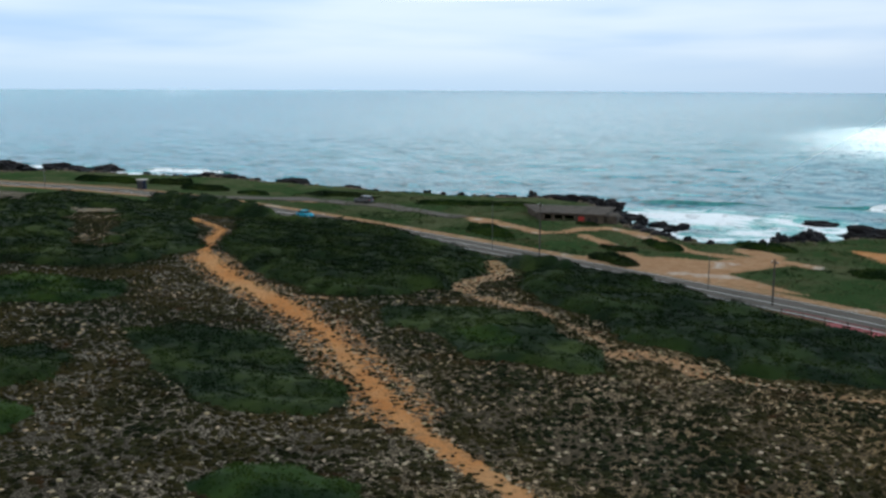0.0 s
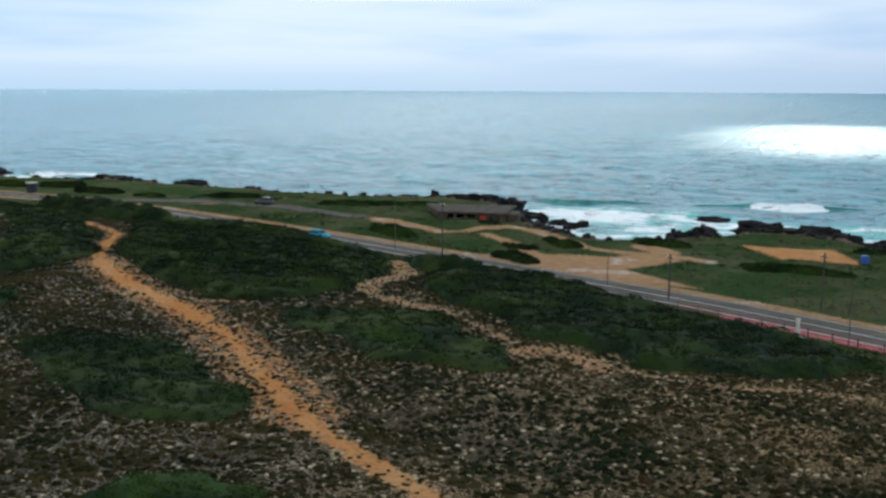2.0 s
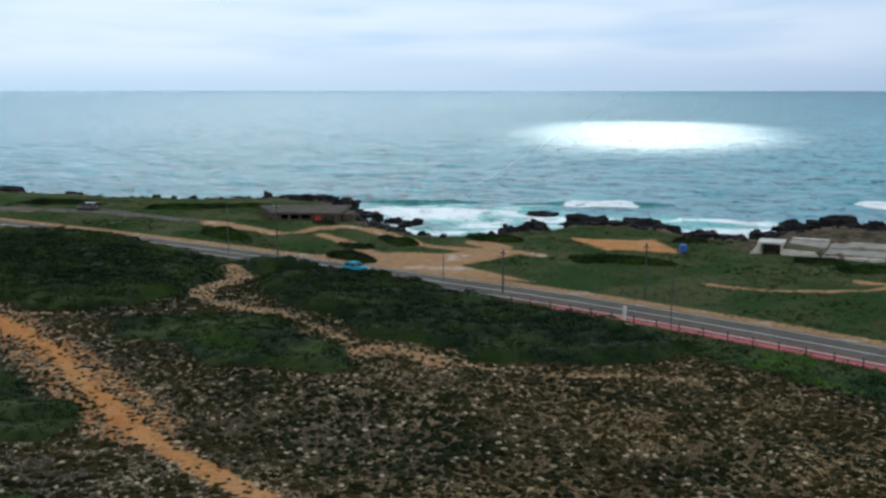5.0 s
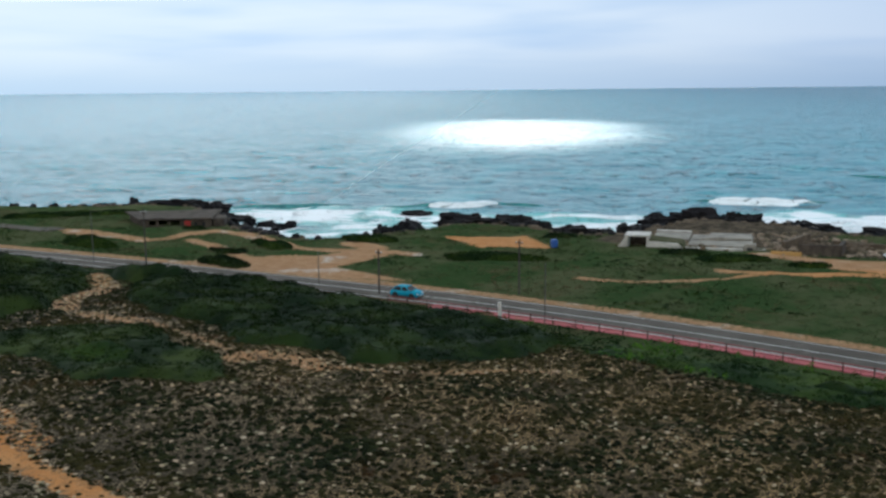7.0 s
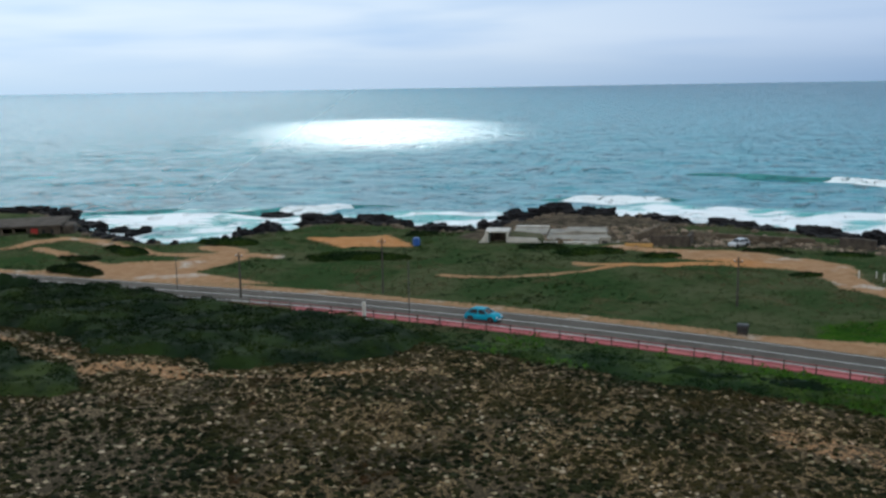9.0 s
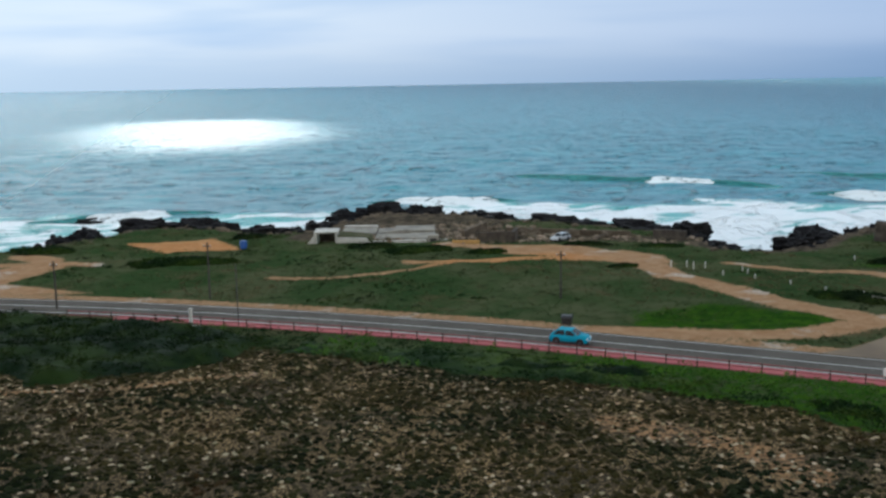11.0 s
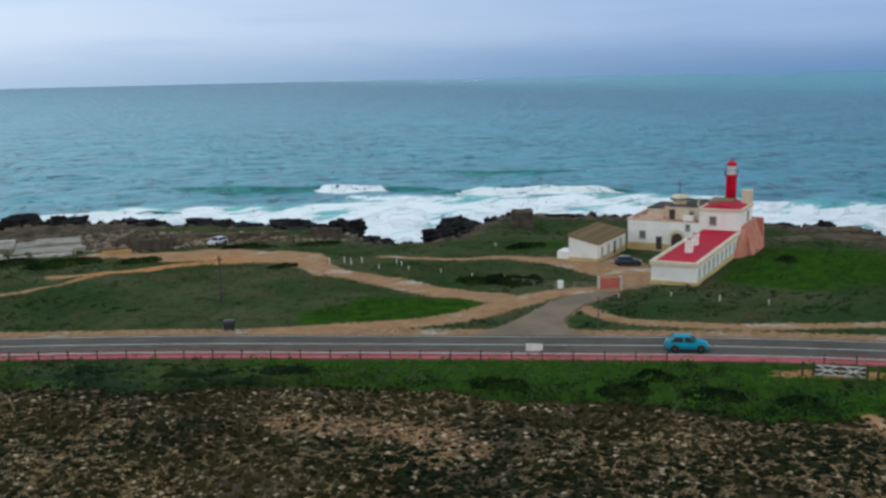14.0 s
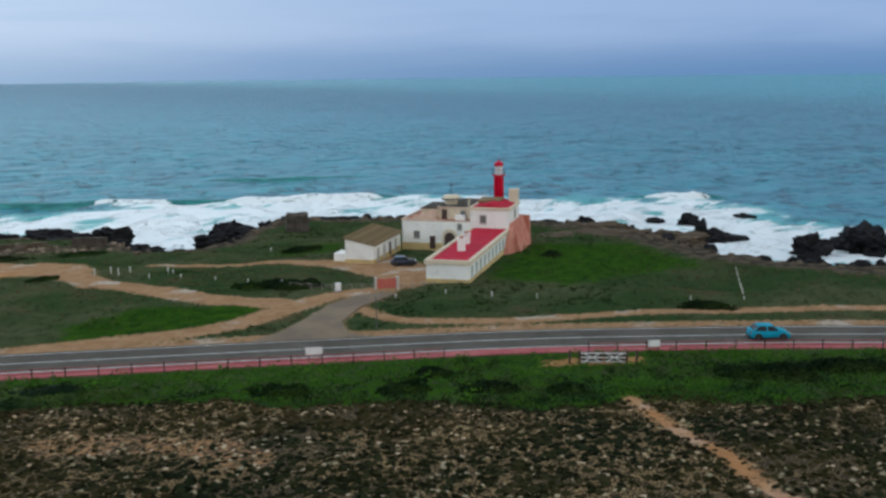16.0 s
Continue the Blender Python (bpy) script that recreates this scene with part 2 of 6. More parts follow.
def cloud_material():
    """Thick cloud: sends the sunlight on as soft light."""
    m, t, p = tree_of("cloud")
    tr = t.nodes.new("ShaderNodeBsdfTranslucent")
    df = t.nodes.new("ShaderNodeBsdfDiffuse")
    mx = t.nodes.new("ShaderNodeMixShader")
    co = t.nodes.new("ShaderNodeTexCoord")
    sep = t.nodes.new("ShaderNodeSeparateXYZ")
    t.links.new(co.outputs["Object"], sep.inputs[0])
    col = blend(t, tex_noise(t, 0.004), (0.84, 0.91, 0.96), (0.94, 0.97, 0.99))
    # thicker towards the east
    col = blend(t, remap(t, sep.outputs["X"], -500, 900), col, (0.40, 0.53, 0.66))
    for n in (tr, df):
        t.links.new(col, n.inputs["Color"])
    mx.inputs[0].default_value = 0.08
    t.links.new(tr.outputs[0], mx.inputs[1])
    t.links.new(df.outputs[0], mx.inputs[2])
    # the deck thins out into open sky on both sides
    clear, fade = t.nodes.new("ShaderNodeBsdfTransparent"), t.nodes.new("ShaderNodeMixShader")
    reach = calc(t, "SUBTRACT", calc(t, "ABSOLUTE", sep.outputs["X"], 0.0), calc(t, "MULTIPLY", sep.outputs["Y"], 0.28))
    t.links.new(remap(t, calc(t, "ADD", reach, calc(t, "MULTIPLY", tex_noise(t, 0.003), 300.0)), 500, 1500), fade.inputs[0])
    t.links.new(mx.outputs[0], fade.inputs[1])
    t.links.new(clear.outputs[0], fade.inputs[2])
    # and frays round its one gap, more so on the landward side
    gx, gy = calc(t, "DIVIDE", sep.outputs["X"], GAP_RX), calc(t, "DIVIDE", calc(t, "SUBTRACT", sep.outputs["Y"], GAP_Y), GAP_RY)
    gy = calc(t, "MULTIPLY", gy, remap(t, gy, -0.4, 0.4, 0.95, 1.1))
    rim = calc(t, "SQRT", calc(t, "ADD", calc(t, "MULTIPLY", gx, gx), calc(t, "MULTIPLY", gy, gy)), 0.0)
    rim = calc(t, "ADD", rim, calc(t, "MULTIPLY", calc(t, "SUBTRACT", tex_noise(t, 0.012, 5.0, 0.65), 0.5), 1.2))
    frayed = t.nodes.new("ShaderNodeMixShader")
    t.links.new(remap(t, rim, 0.74, 1.32, 0.0, 1.0), frayed.inputs[0])
    t.links.new(clear.outputs[0], frayed.inputs[1])
    t.links.new(fade.outputs[0], frayed.inputs[2])
    t.links.new(frayed.outputs[0], t.nodes["Material Output"].inputs["Surface"])
    return m


def ground_material():
    """Bare pale soil, orange dirt, meadow and shore rock, by masks that go with the land."""
    m, t, p = tree_of("coastal_ground")
    a = t.nodes.new("ShaderNodeAttribute")
    a.attribute_name = "cover"
    s = t.nodes.new("ShaderNodeSeparateColor")
    t.links.new(a.outputs["Color"], s.inputs[0])
    b = t.nodes.new("ShaderNodeAttribute")
    b.attribute_name = "shore"
    e1, e2 = tex_noise(t, 0.55, 5.0, 0.65), tex_noise(t, 2.2, 4.0, 0.65)
    edge = calc(t, "ADD", calc(t, "MULTIPLY", e1, 0.55), calc(t, "MULTIPLY", e2, 0.45))

    def mask(v, soft=0.10):
        return remap(t, calc(t, "ADD", v, calc(t, "MULTIPLY", calc(t, "SUBTRACT", edge, 0.5), 1.9)), 0.5 - soft, 0.5 + soft)

    fine = tex_noise(t, 7.0, 6.0, 0.7)
    place, where = t.nodes.new("ShaderNodeTexCoord"), t.nodes.new("ShaderNodeSeparateXYZ")
    t.links.new(place.outputs["Object"], where.inputs[0])
    # paler limestone grit to the west, yellow sand to the east
    soil = blend(t, remap(t, tex_noise(t, 6.5, 3.0, 0.6), 0.49, 0.61), (0.036, 0.029, 0.019), blend(t, remap(t, calc(t, "ADD", where.outputs["X"], calc(t, "MULTIPLY", tex_noise(t, 0.03, 2.0), 60.0)), -35, 30), (0.34, 0.300, 0.240), (0.39, 0.262, 0.130)))
    soil = blend(t, remap(t, tex_noise(t, 0.10, 3.0), 0.45, 0.62, 0, 0.65), soil, (0.050, 0.043, 0.031))
    dirt = blend(t, remap(t, e1, 0.3, 0.7), (0.43, 0.170, 0.055), (0.52, 0.245, 0.095))
    dirt = blend(t, remap(t, tex_noise(t, 0.07, 3.0), 0.48, 0.66, 0, 0.4), dirt, (0.48, 0.31, 0.16))
    tan = blend(t, remap(t, e1, 0.3, 0.7), (0.29, 0.160, 0.085), (0.39, 0.245, 0.145))
    tan = blend(t, remap(t, tex_noise(t, 0.16, 4.0), 0.55, 0.68, 0, 0.8), tan, (0.50, 0.45, 0.39))
    dirt = blend(t, a.outputs["Alpha"], dirt, tan)
    dirt = blend(t, remap(t, e2, 0.48, 0.66, 0, 0.75), dirt, (0.24, 0.125, 0.060))
    dirt = blend(t, remap(t, tex_noise(t, 5.0, 4.0, 0.7), 0.55, 0.70, 0, 0.4), dirt, (0.56, 0.37, 0.21))
    meadow = blend(t, remap(t, tex_noise(t, 0.06, 5.0, 0.6), 0.40, 0.62), (0.032, 0.060, 0.022), (0.074, 0.084, 0.042))
    meadow = blend(t, remap(t, tex_noise(t, 0.11, 5.0, 0.7, distortion=0.6), 0.55, 0.70, 0, 0.8), meadow, (0.085, 0.066, 0.036))
    meadow = blend(t, remap(t, e1, 0.5, 0.7, 0, 0.6), meadow, (0.012, 0.025, 0.009))
    lush = blend(t, remap(t, e1, 0.35, 0.65), (0.016, 0.052, 0.008), (0.036, 0.085, 0.010))
    rock = blend(t, remap(t, e1, 0.35, 0.6), (0.026, 0.023, 0.020), (0.105, 0.083, 0.060))
    col = blend(t, mask(s.outputs["Green"]), soil, meadow)
    col = blend(t, mask(s.outputs["Blue"], 0.2), col, lush)
    col = blend(t, mask(b.outputs["Fac"], 0.15), col, rock)
    ragged = calc(t, "ADD", s.outputs["Red"], calc(t, "MULTIPLY", calc(t, "SUBTRACT", tex_noise(t, 1.6, 6.0, 0.75), 0.5), 2.2))
    col = blend(t, remap(t, ragged, 0.40, 0.62), col, dirt)
    col = blend(t, 0.25, col, blend(t, fine, (0.02, 0.02, 0.02), (1, 1, 1)), "OVERLAY")
    t.links.new(col, p.inputs["Base Color"])
    p.inputs["Roughness"].default_value = 0.95
    p.inputs["Specular IOR Level"].default_value = 0.0
    bump(t, p, calc(t, "ADD", calc(t, "MULTIPLY", e2, 0.6), calc(t, "MULTIPLY", fine, 0.4)), 0.8, 0.12)
    return m


def sea_material():
    """Atlantic water with swell and chop; foam and stirred-up turquoise water where the waves break."""
    m, t, p = tree_of("sea_water")
    a = t.nodes.new("ShaderNodeAttribute")
    a.attribute_name = "foam"
    place, where = t.nodes.new("ShaderNodeTexCoord"), t.nodes.new("ShaderNodeSeparateXYZ")
    t.links.new(place.outputs["Object"], where.inputs[0])
    n1 = tex_noise(t, 0.045, 6.0, 0.62, stretch=((1.0, 2.2, 1.0), -25))
    n2 = tex_noise(t, 0.38, 5.0, 0.65, stretch=((0.8, 0.9, 1.0), -18))
    n3 = tex_noise(t, 1.1, 4.0, 0.6, stretch=((0.6, 1.3, 1.0), -30))
    crest = remap(t, tex_noise(t, 0.32, 4.0, 0.6, stretch=((0.75, 0.8, 1.0), -16)), 0.54, 0.66)
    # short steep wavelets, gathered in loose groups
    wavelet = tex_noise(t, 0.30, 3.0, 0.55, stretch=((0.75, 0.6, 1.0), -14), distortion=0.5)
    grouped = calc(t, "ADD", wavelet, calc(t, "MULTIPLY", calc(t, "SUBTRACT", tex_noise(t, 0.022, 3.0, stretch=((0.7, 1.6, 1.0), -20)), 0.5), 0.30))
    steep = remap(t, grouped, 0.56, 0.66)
    lace = tex_noise(t, 0.10, 8.0, 0.72, stretch=((0.6, 1.7, 1.0), -32), distortion=1.2)
    f = a.outputs["Fac"]
    white = remap(t, calc(t, "ADD", f, calc(t, "MULTIPLY", calc(t, "SUBTRACT", lace, 0.5), 2.4)), 0.38, 0.60)
    stirred = remap(t, calc(t, "ADD", f, calc(t, "MULTIPLY", calc(t, "SUBTRACT", n1, 0.5), 1.2)), 0.05, 0.5)
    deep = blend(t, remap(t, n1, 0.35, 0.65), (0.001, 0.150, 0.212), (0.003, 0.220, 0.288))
    # darker wave fronts: shade painted into the water colour on the steep wavelets
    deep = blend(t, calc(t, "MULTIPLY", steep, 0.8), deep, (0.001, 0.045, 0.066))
    # the base colour darkens towards the east
    deep = blend(t, remap(t, where.outputs["X"], 100, 900, 0, 0.6), deep, (0.001, 0.105, 0.155))
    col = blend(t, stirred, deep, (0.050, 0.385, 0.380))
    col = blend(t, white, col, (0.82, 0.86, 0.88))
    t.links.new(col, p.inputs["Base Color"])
    # the wind ruffles the water more to the east
    ruffled = remap(t, where.outputs["X"], -450, 150, 0.15, 0.32)
    t.links.new(calc(t, "ADD", ruffled, calc(t, "MULTIPLY", white, 0.5)), p.inputs["Roughness"])
    p.inputs["IOR"].default_value = 1.42
    h = calc(t, "ADD", calc(t, "MULTIPLY", n1, 0.8), calc(t, "ADD", calc(t, "ADD", calc(t, "MULTIPLY", n2, 1.0), calc(t, "MULTIPLY", crest, 1.2)), calc(t, "MULTIPLY", n3, 0.42)))
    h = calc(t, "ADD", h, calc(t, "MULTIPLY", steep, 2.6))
    bump(t, p, h, 1.0, 0.42)
    return m


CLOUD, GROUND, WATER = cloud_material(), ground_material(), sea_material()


# ---------------------------------------------------------------- the lie of the land
# centreline of the coast road, and the edge of the low cliff, west to east
ROAD = [(-900, 200), (-420, 190), (-300, 188), (-232, 186), (-190, 187), (-158, 182), (-130, 173), (-104, 163.5), (-76, 152.5), (-50, 141.5),
        (-28, 131.5), (-8, 122), (12, 110.5), (31, 97.8), (46, 86.2), (60, 75), (76, 61.8), (88, 50), (100, 37), (122, 10), (160, -45), (420, -460), (900, -1100)]
COAST = [(-5200, 330), (-900, 255), (-420, 226), (-290, 214), (-260, 212), (-247, 224), (-227, 227), (-203, 231), (-178, 232), (-154, 228), (-127, 225),
         (-111, 227), (-91, 233), (-76, 233), (-66, 219), (-57, 200), (-46, 182), (-37, 174), (-27, 178), (-21, 189), (-8, 204), (4, 197),
         (14, 187), (22, 190), (34, 207), (48, 205), (60, 192), (74, 178), (86, 163), (84, 146), (89, 141), (96, 142), (106, 151), (120, 156),
         (136, 143), (150, 122), (155, 100), (147, 82), (138, 68), (139, 54), (150, 34), (170, 0), (230, -110), (600, -700), (5200, -6500)]
SEA = -8.0


def line_distance(line, x, y):
    """Signed distance of points from a line of straight stretches; positive to its right."""
    best = np.full(np.shape(x), 1e9)
    side = np.zeros(np.shape(x))
    for (ax, ay), (bx, by) in zip(line, line[1:]):
        dx, dy = bx - ax, by - ay
        u = np.clip(((x - ax) * dx + (y - ay) * dy) / (dx * dx + dy * dy), 0, 1)
        px, py = x - ax - u * dx, y - ay - u * dy
        d = np.hypot(px, py)
        near = d < best - 1e-9
        best = np.where(near, d, best)
        side = np.where(near, np.sign(dy * px - dx * py), side)
    return best * np.where(side == 0, 1, side)


def step(a, b, v):
    u = np.clip((v - a) / (b - a), 0, 1)
    return u * u * (3 - 2 * u)


def ripple(x, y, size, seed=0):
    """Smooth uneven relief between about -1 and 1, from a few crossed waves."""
    total = 0
    for k in range(5):
        a = 1.3 * k + seed * 2.1
        w = 6.28 / size * (0.7 + 0.33 * k)
        total = total + np.sin(w * (x * np.cos(a) + y * np.sin(a)) + 1.7 * seed + k + 1.2 * np.sin(w * 0.6 * (y * np.cos(a) - x * np.sin(a)))) / (1 + 0.5 * k)
    return total / 2.4


def rough_noise(x, y, size, seed=0):
    """Smooth random relief between -1 and 1 on a lattice of the given size."""
    u, v = np.asarray(x, float) / size, np.asarray(y, float) / size
    i, j = np.floor(u), np.floor(v)
    a, b = u - i, v - j
    a, b = a * a * (3 - 2 * a), b * b * (3 - 2 * b)

    def at(p, q):
        h = np.sin(p * 127.1 + q * 311.7 + seed * 74.7) * 43758.5453
        return h - np.floor(h)

    return 2 * ((at(i, j) * (1 - a) + at(i + 1, j) * a) * (1 - b) + (at(i, j + 1) * (1 - a) + at(i + 1, j + 1) * a) * b) - 1


def height(x, y):
    """The lie of the land: a level road, a bank and a hill behind it, low cliffs to the sea."""
    s = line_distance(ROAD, x, y)
    c = line_distance(COAST, x, y)
    hill = 2.2 * step(9, 42, s) + 4.0 * step(40, 130, s) + 10 * step(130, 700, s)
    rough = 0.28 * ripple(x, y, 17, 1) * step(7, 20, np.abs(s)) + 0.10 * ripple(x, y, 5, 2) * step(7, 14, np.abs(s))
    flat = hill + rough - 1.2 * step(25, 75, -s)
    cliff = step(-7, 3, c + 2.2 * ripple(x, y, 9, 3))
    return (flat + 11) * cliff - 11


def smooth_line(line, n=6):
    """A line of points, rounded through them."""
    out = []
    for i in range(len(line) - 1):
        p0, p1, p2, p3 = (np.array(line[min(max(j, 0), len(line) - 1)], float) for j in (i - 1, i, i + 1, i + 2))
        for k in range(n):
            u = k / n
            out.append(0.5 * (2 * p1 + (p2 - p0) * u + (2 * p0 - 5 * p1 + 4 * p2 - p3) * u * u + (3 * p1 - p0 - 3 * p2 + p3) * u ** 3))
    out.append(np.array(line[-1], float))
    return np.array(out)


def z_at(x, y):
    return float(height(np.array([float(x)]), np.array([float(y)]))[0])


def inside(poly, x, y):
    """Signed distance from a closed outline; positive inside."""
    ring = list(poly) + [poly[0]]
    d = np.abs(line_distance(ring, x, y))
    within = np.zeros(np.shape(x), bool)
    for (ax, ay), (bx, by) in zip(ring, ring[1:]):
        cross = ((ay > y) != (by > y)) & (x < (bx - ax) * (y - ay) / ((by - ay) or 1e-9) + ax)
        within ^= cross
    return np.where(within, d, -d)


# footpaths and dirt tracks: a line and a width
FOOTPATH = [(-134, 153), (-127.5, 148.5), (-114, 139), (-104, 124), (-93.4, 110.4), (-77, 97), (-61, 87), (-45.6, 72.6), (-34.6, 61.2), (-27.4, 56), (-20.5, 51), (-12, 44), (0, 34)]
HILL_PATH = [(66.3, 41.5), (60.6, 34.2), (57.4, 28.8), (54.8, 25.2), (53.6, 22.7), (49, 14), (40, 0)]
TRACKS = [(FOOTPATH, 2.3), (FOOTPATH[4:7], 3.6), (HILL_PATH, 1.0),
          ([(-82, 178), (-74, 175), (-64, 170), (-59.5, 176), (-53.8, 181), (-43, 169.5), (-33, 159.5), (-24.5, 158.5), (-15.8, 154.5)], 3.6),
          ([(-41.4, 151), (-48.9, 161), (-56.3, 169)], 3.0),
          ([(-30, 144), (-24, 152), (-23, 161), (-27, 166)], 4.5),
          ([(9.4, 136.3), (21.6, 134), (32.2, 137.9), (42.7, 141.4), (49.3, 140), (58, 137)], 1.3),
          ([(31, 143), (38, 141), (46, 141.5), (55, 138.5)], 3.4),
          ([(40, 159), (50, 153), (56, 147), (62, 139), (63.5, 130), (62.3, 120), (65.2, 110.7), (67, 101), (70.5, 92)], 5.0),
          ([(40, 96.6), (50, 92), (60, 88.5), (70, 90), (78, 91), (84.3, 89.2)], 3.6),
          ([(75.5, 83.5), (74.6, 76), (82, 67.2), (87, 63.4), (95.5, 57.7), (102, 50.5), (114, 38.5), (150, -10)], 2.2),
          ([(75, 128), (84, 120), (92, 112), (98, 108)], 2.4),
          ([(-150, 186), (-138, 190), (-128, 190)], 3.0), ([(-92, 184), (-84, 181), (-78, 178)], 3.0)]
DIRT = [[(-50.5, 148.3), (-43.6, 152.5), (-31, 153), (-24, 160), (-17, 155), (-28.7, 145.8), (-14, 133.5), (-30, 137.5)],
        [(-12.4, 177.6), (2.4, 177.7), (6.5, 165.6), (-5.2, 161.5)],
        [(41, 160), (58, 155), (70, 140), (67, 130), (58, 137), (48, 146)],
        [(84, 88.3), (91, 87.6), (100, 97), (105, 108), (95.5, 110.5), (88, 115.5), (90.5, 104), (90, 97)],
        [(57.5, 80.3), (67.2, 74.6), (66.9, 76.5), (69.5, 80.5), (75.8, 84.3), (83.5, 86.0), (81.8, 89.4), (74, 87.8), (67.5, 84.4)],
        [(72.5, 54.5), (76.5, 51.8), (79, 48.6), (77.6, 47.4), (74, 51.2), (71, 53.6)],
        [(-235, 191.5), (-200, 192), (-165, 189), (-150, 184.5), (-165, 180), (-190, 182), (-235, 181)]]
SAND = [(FOOTPATH[4:9], 8.0), ([(-25.5, 87.6), (-20, 88), (-17.2, 85)], 3.6), ([(-48, 106), (-42, 103.4)], 4.0), ([(-52, 109), (-55, 118), (-54.5, 128), (-60, 137)], 4.0), ([(-39.4, 103.2), (-35.1, 98.5), (-31.2, 94.4), (-27, 89.7)], 1.7),
        ([(-17.4, 86), (-13.3, 85.2), (-4.4, 84.6), (4, 88)], 1.6), ([(30, 66), (34, 62), (37, 57), (36, 52)], 5.0), ([(-61, 95.5), (-66, 94)], 2.0)]
RUBBLE = [[(42, 161), (46, 176), (58, 176), (74, 164), (84, 150), (76, 150), (64, 157), (54, 160)], [(14, 174), (22, 192), (36, 205), (50, 202), (62, 188), (56, 176), (44, 164), (26, 168)]]
LIME = [[(48.7, 101.9), (58.5, 103.5), (68.8, 92.5), (63.4, 90.2), (54.5, 92), (46.1, 96.6)],
        [(98, 84), (126, 99), (138, 86), (124, 66), (102, 73)], [(90, 122), (101, 128), (110, 124), (103, 118)]]


def verge_edge(x, y):
    """How far the green verge reaches from the road's middle before the scrub begins."""
    return 14.5 + 8.0 * step(38, 60, x) + 2.0 * ripple(x, y, 14, 20)


def x_of(line):
    return max(p[0] for p in line)


def cover(x, y):
    """How much of dirt, meadow, lush grass and shore rock the ground has at a place."""
    s, c = line_distance(ROAD, x, y), line_distance(COAST, x, y)
    dirt = np.zeros(np.shape(x))
    for line, width in TRACKS:
        d = np.abs(line_distance([tuple(p) for p in smooth_line(line, 4)], x, y))
        dirt = np.maximum(dirt, (0.80 if width < 4 and x_of(line) <= 0 else 1.0) * step(width / 2 + 1.5, width / 2 - 1.2, d))
    for poly in DIRT:
        dirt = np.maximum(dirt, step(-1.6, 1.4, inside(poly, x, y)))
    for k, (line, width) in enumerate(SAND):
        dirt = np.maximum(dirt, (0.47 if k in (0, 6) else 0.58) * step(width / 2 + 0.8, width / 2 - 0.8, np.abs(line_distance(line, x, y))))
    verge = step(-7.2, -5.8, s) * step(-2.5, -3.2, s) * step(-240, -200, x)
    dirt = np.maximum(dirt, 0.66 * verge)
    meadow = np.maximum(step(-3.0, -6.0, s), step(1.5, -1.5, s - verge_edge(x, y)) * step(3, 6, s))
    lush = np.zeros(np.shape(x))
    for poly, rich in zip(LIME, (1.0, 0.8, 0.7)):
        lush = np.maximum(lush, rich * step(-4, 3, inside(poly, x, y)))
    lush = np.maximum(lush, 0.60 * step(2, -1, s - verge_edge(x, y)) * step(4, 6, s) * step(15, 40, x))
    rock = step(8 + 8 * step(118, 132, x), 3, c) * (0.55 + 0.45 * step(60, 110, x))
    for poly in RUBBLE:
        rock = np.maximum(rock, 0.75 * step(-2.5, 2, inside(poly, x, y)))
    return dirt, meadow, lush, rock


# ---------------------------------------------------------------- mesh helpers
def part(name, bm, material, parent=None, label="", smooth=False):
    """One mesh object from a bmesh, under a thing or a part."""
    me = bpy.data.meshes.new(name)
    bm.normal_update()
    bm.to_mesh(me)
    bm.free()
    for mt in material if isinstance(material, (list, tuple)) else [material]:
        me.materials.append(mt)
    if smooth:
        me.shade_smooth()
    ob = new(name, me)
    if parent:
        ob.parent = parent
    if label:
        tagged(ob, label)
    return ob


def again(ob, parent, m):
    """The same part once more, at another pose, on the same mesh."""
    o = new(ob.name.split(".")[0], ob.data)
    o.parent = parent
    o.matrix_basis = m
    return o


def box(bm, x0, x1, y0, y1, z0, z1, bevel=0.0, slant=0.0):
    """A block; slant pulls the top edges in."""
    v = [bm.verts.new(p) for p in ((x0, y0, z0), (x1, y0, z0), (x1, y1, z0), (x0, y1, z0), (x0 + slant, y0 + slant, z1), (x1 - slant, y0 + slant, z1),
                                   (x1 - slant, y1 - slant, z1), (x0 + slant, y1 - slant, z1))]
    faces = [bm.faces.new([v[i] for i in q]) for q in ((3, 2, 1, 0), (4, 5, 6, 7), (0, 1, 5, 4), (1, 2, 6, 5), (2, 3, 7, 6), (3, 0, 4, 7))]
    if bevel:
        bmesh.ops.bevel(bm, geom=list({e for f in faces for e in f.edges}), offset=bevel, segments=1, affect="EDGES")
    return v


def block(x0, x1, y0, y1, z0, z1, bevel=0.0, slant=0.0):
    bm = bmesh.new()
    box(bm, x0, x1, y0, y1, z0, z1, bevel, slant)
    return bm


def tube(bm, r0, r1, z0, z1, sides=12, cap=True, x=0.0, y=0.0):
    rings = [[bm.verts.new((x + r * math.cos(6.2832 * i / sides), y + r * math.sin(6.2832 * i / sides), z)) for i in range(sides)] for r, z in ((r0, z0), (r1, z1))]
    for i in range(sides):
        j = (i + 1) % sides
        bm.faces.new((rings[0][i], rings[0][j], rings[1][j], rings[1][i]))
    if cap:
        bm.faces.new(rings[0][::-1])
        bm.faces.new(rings[1])


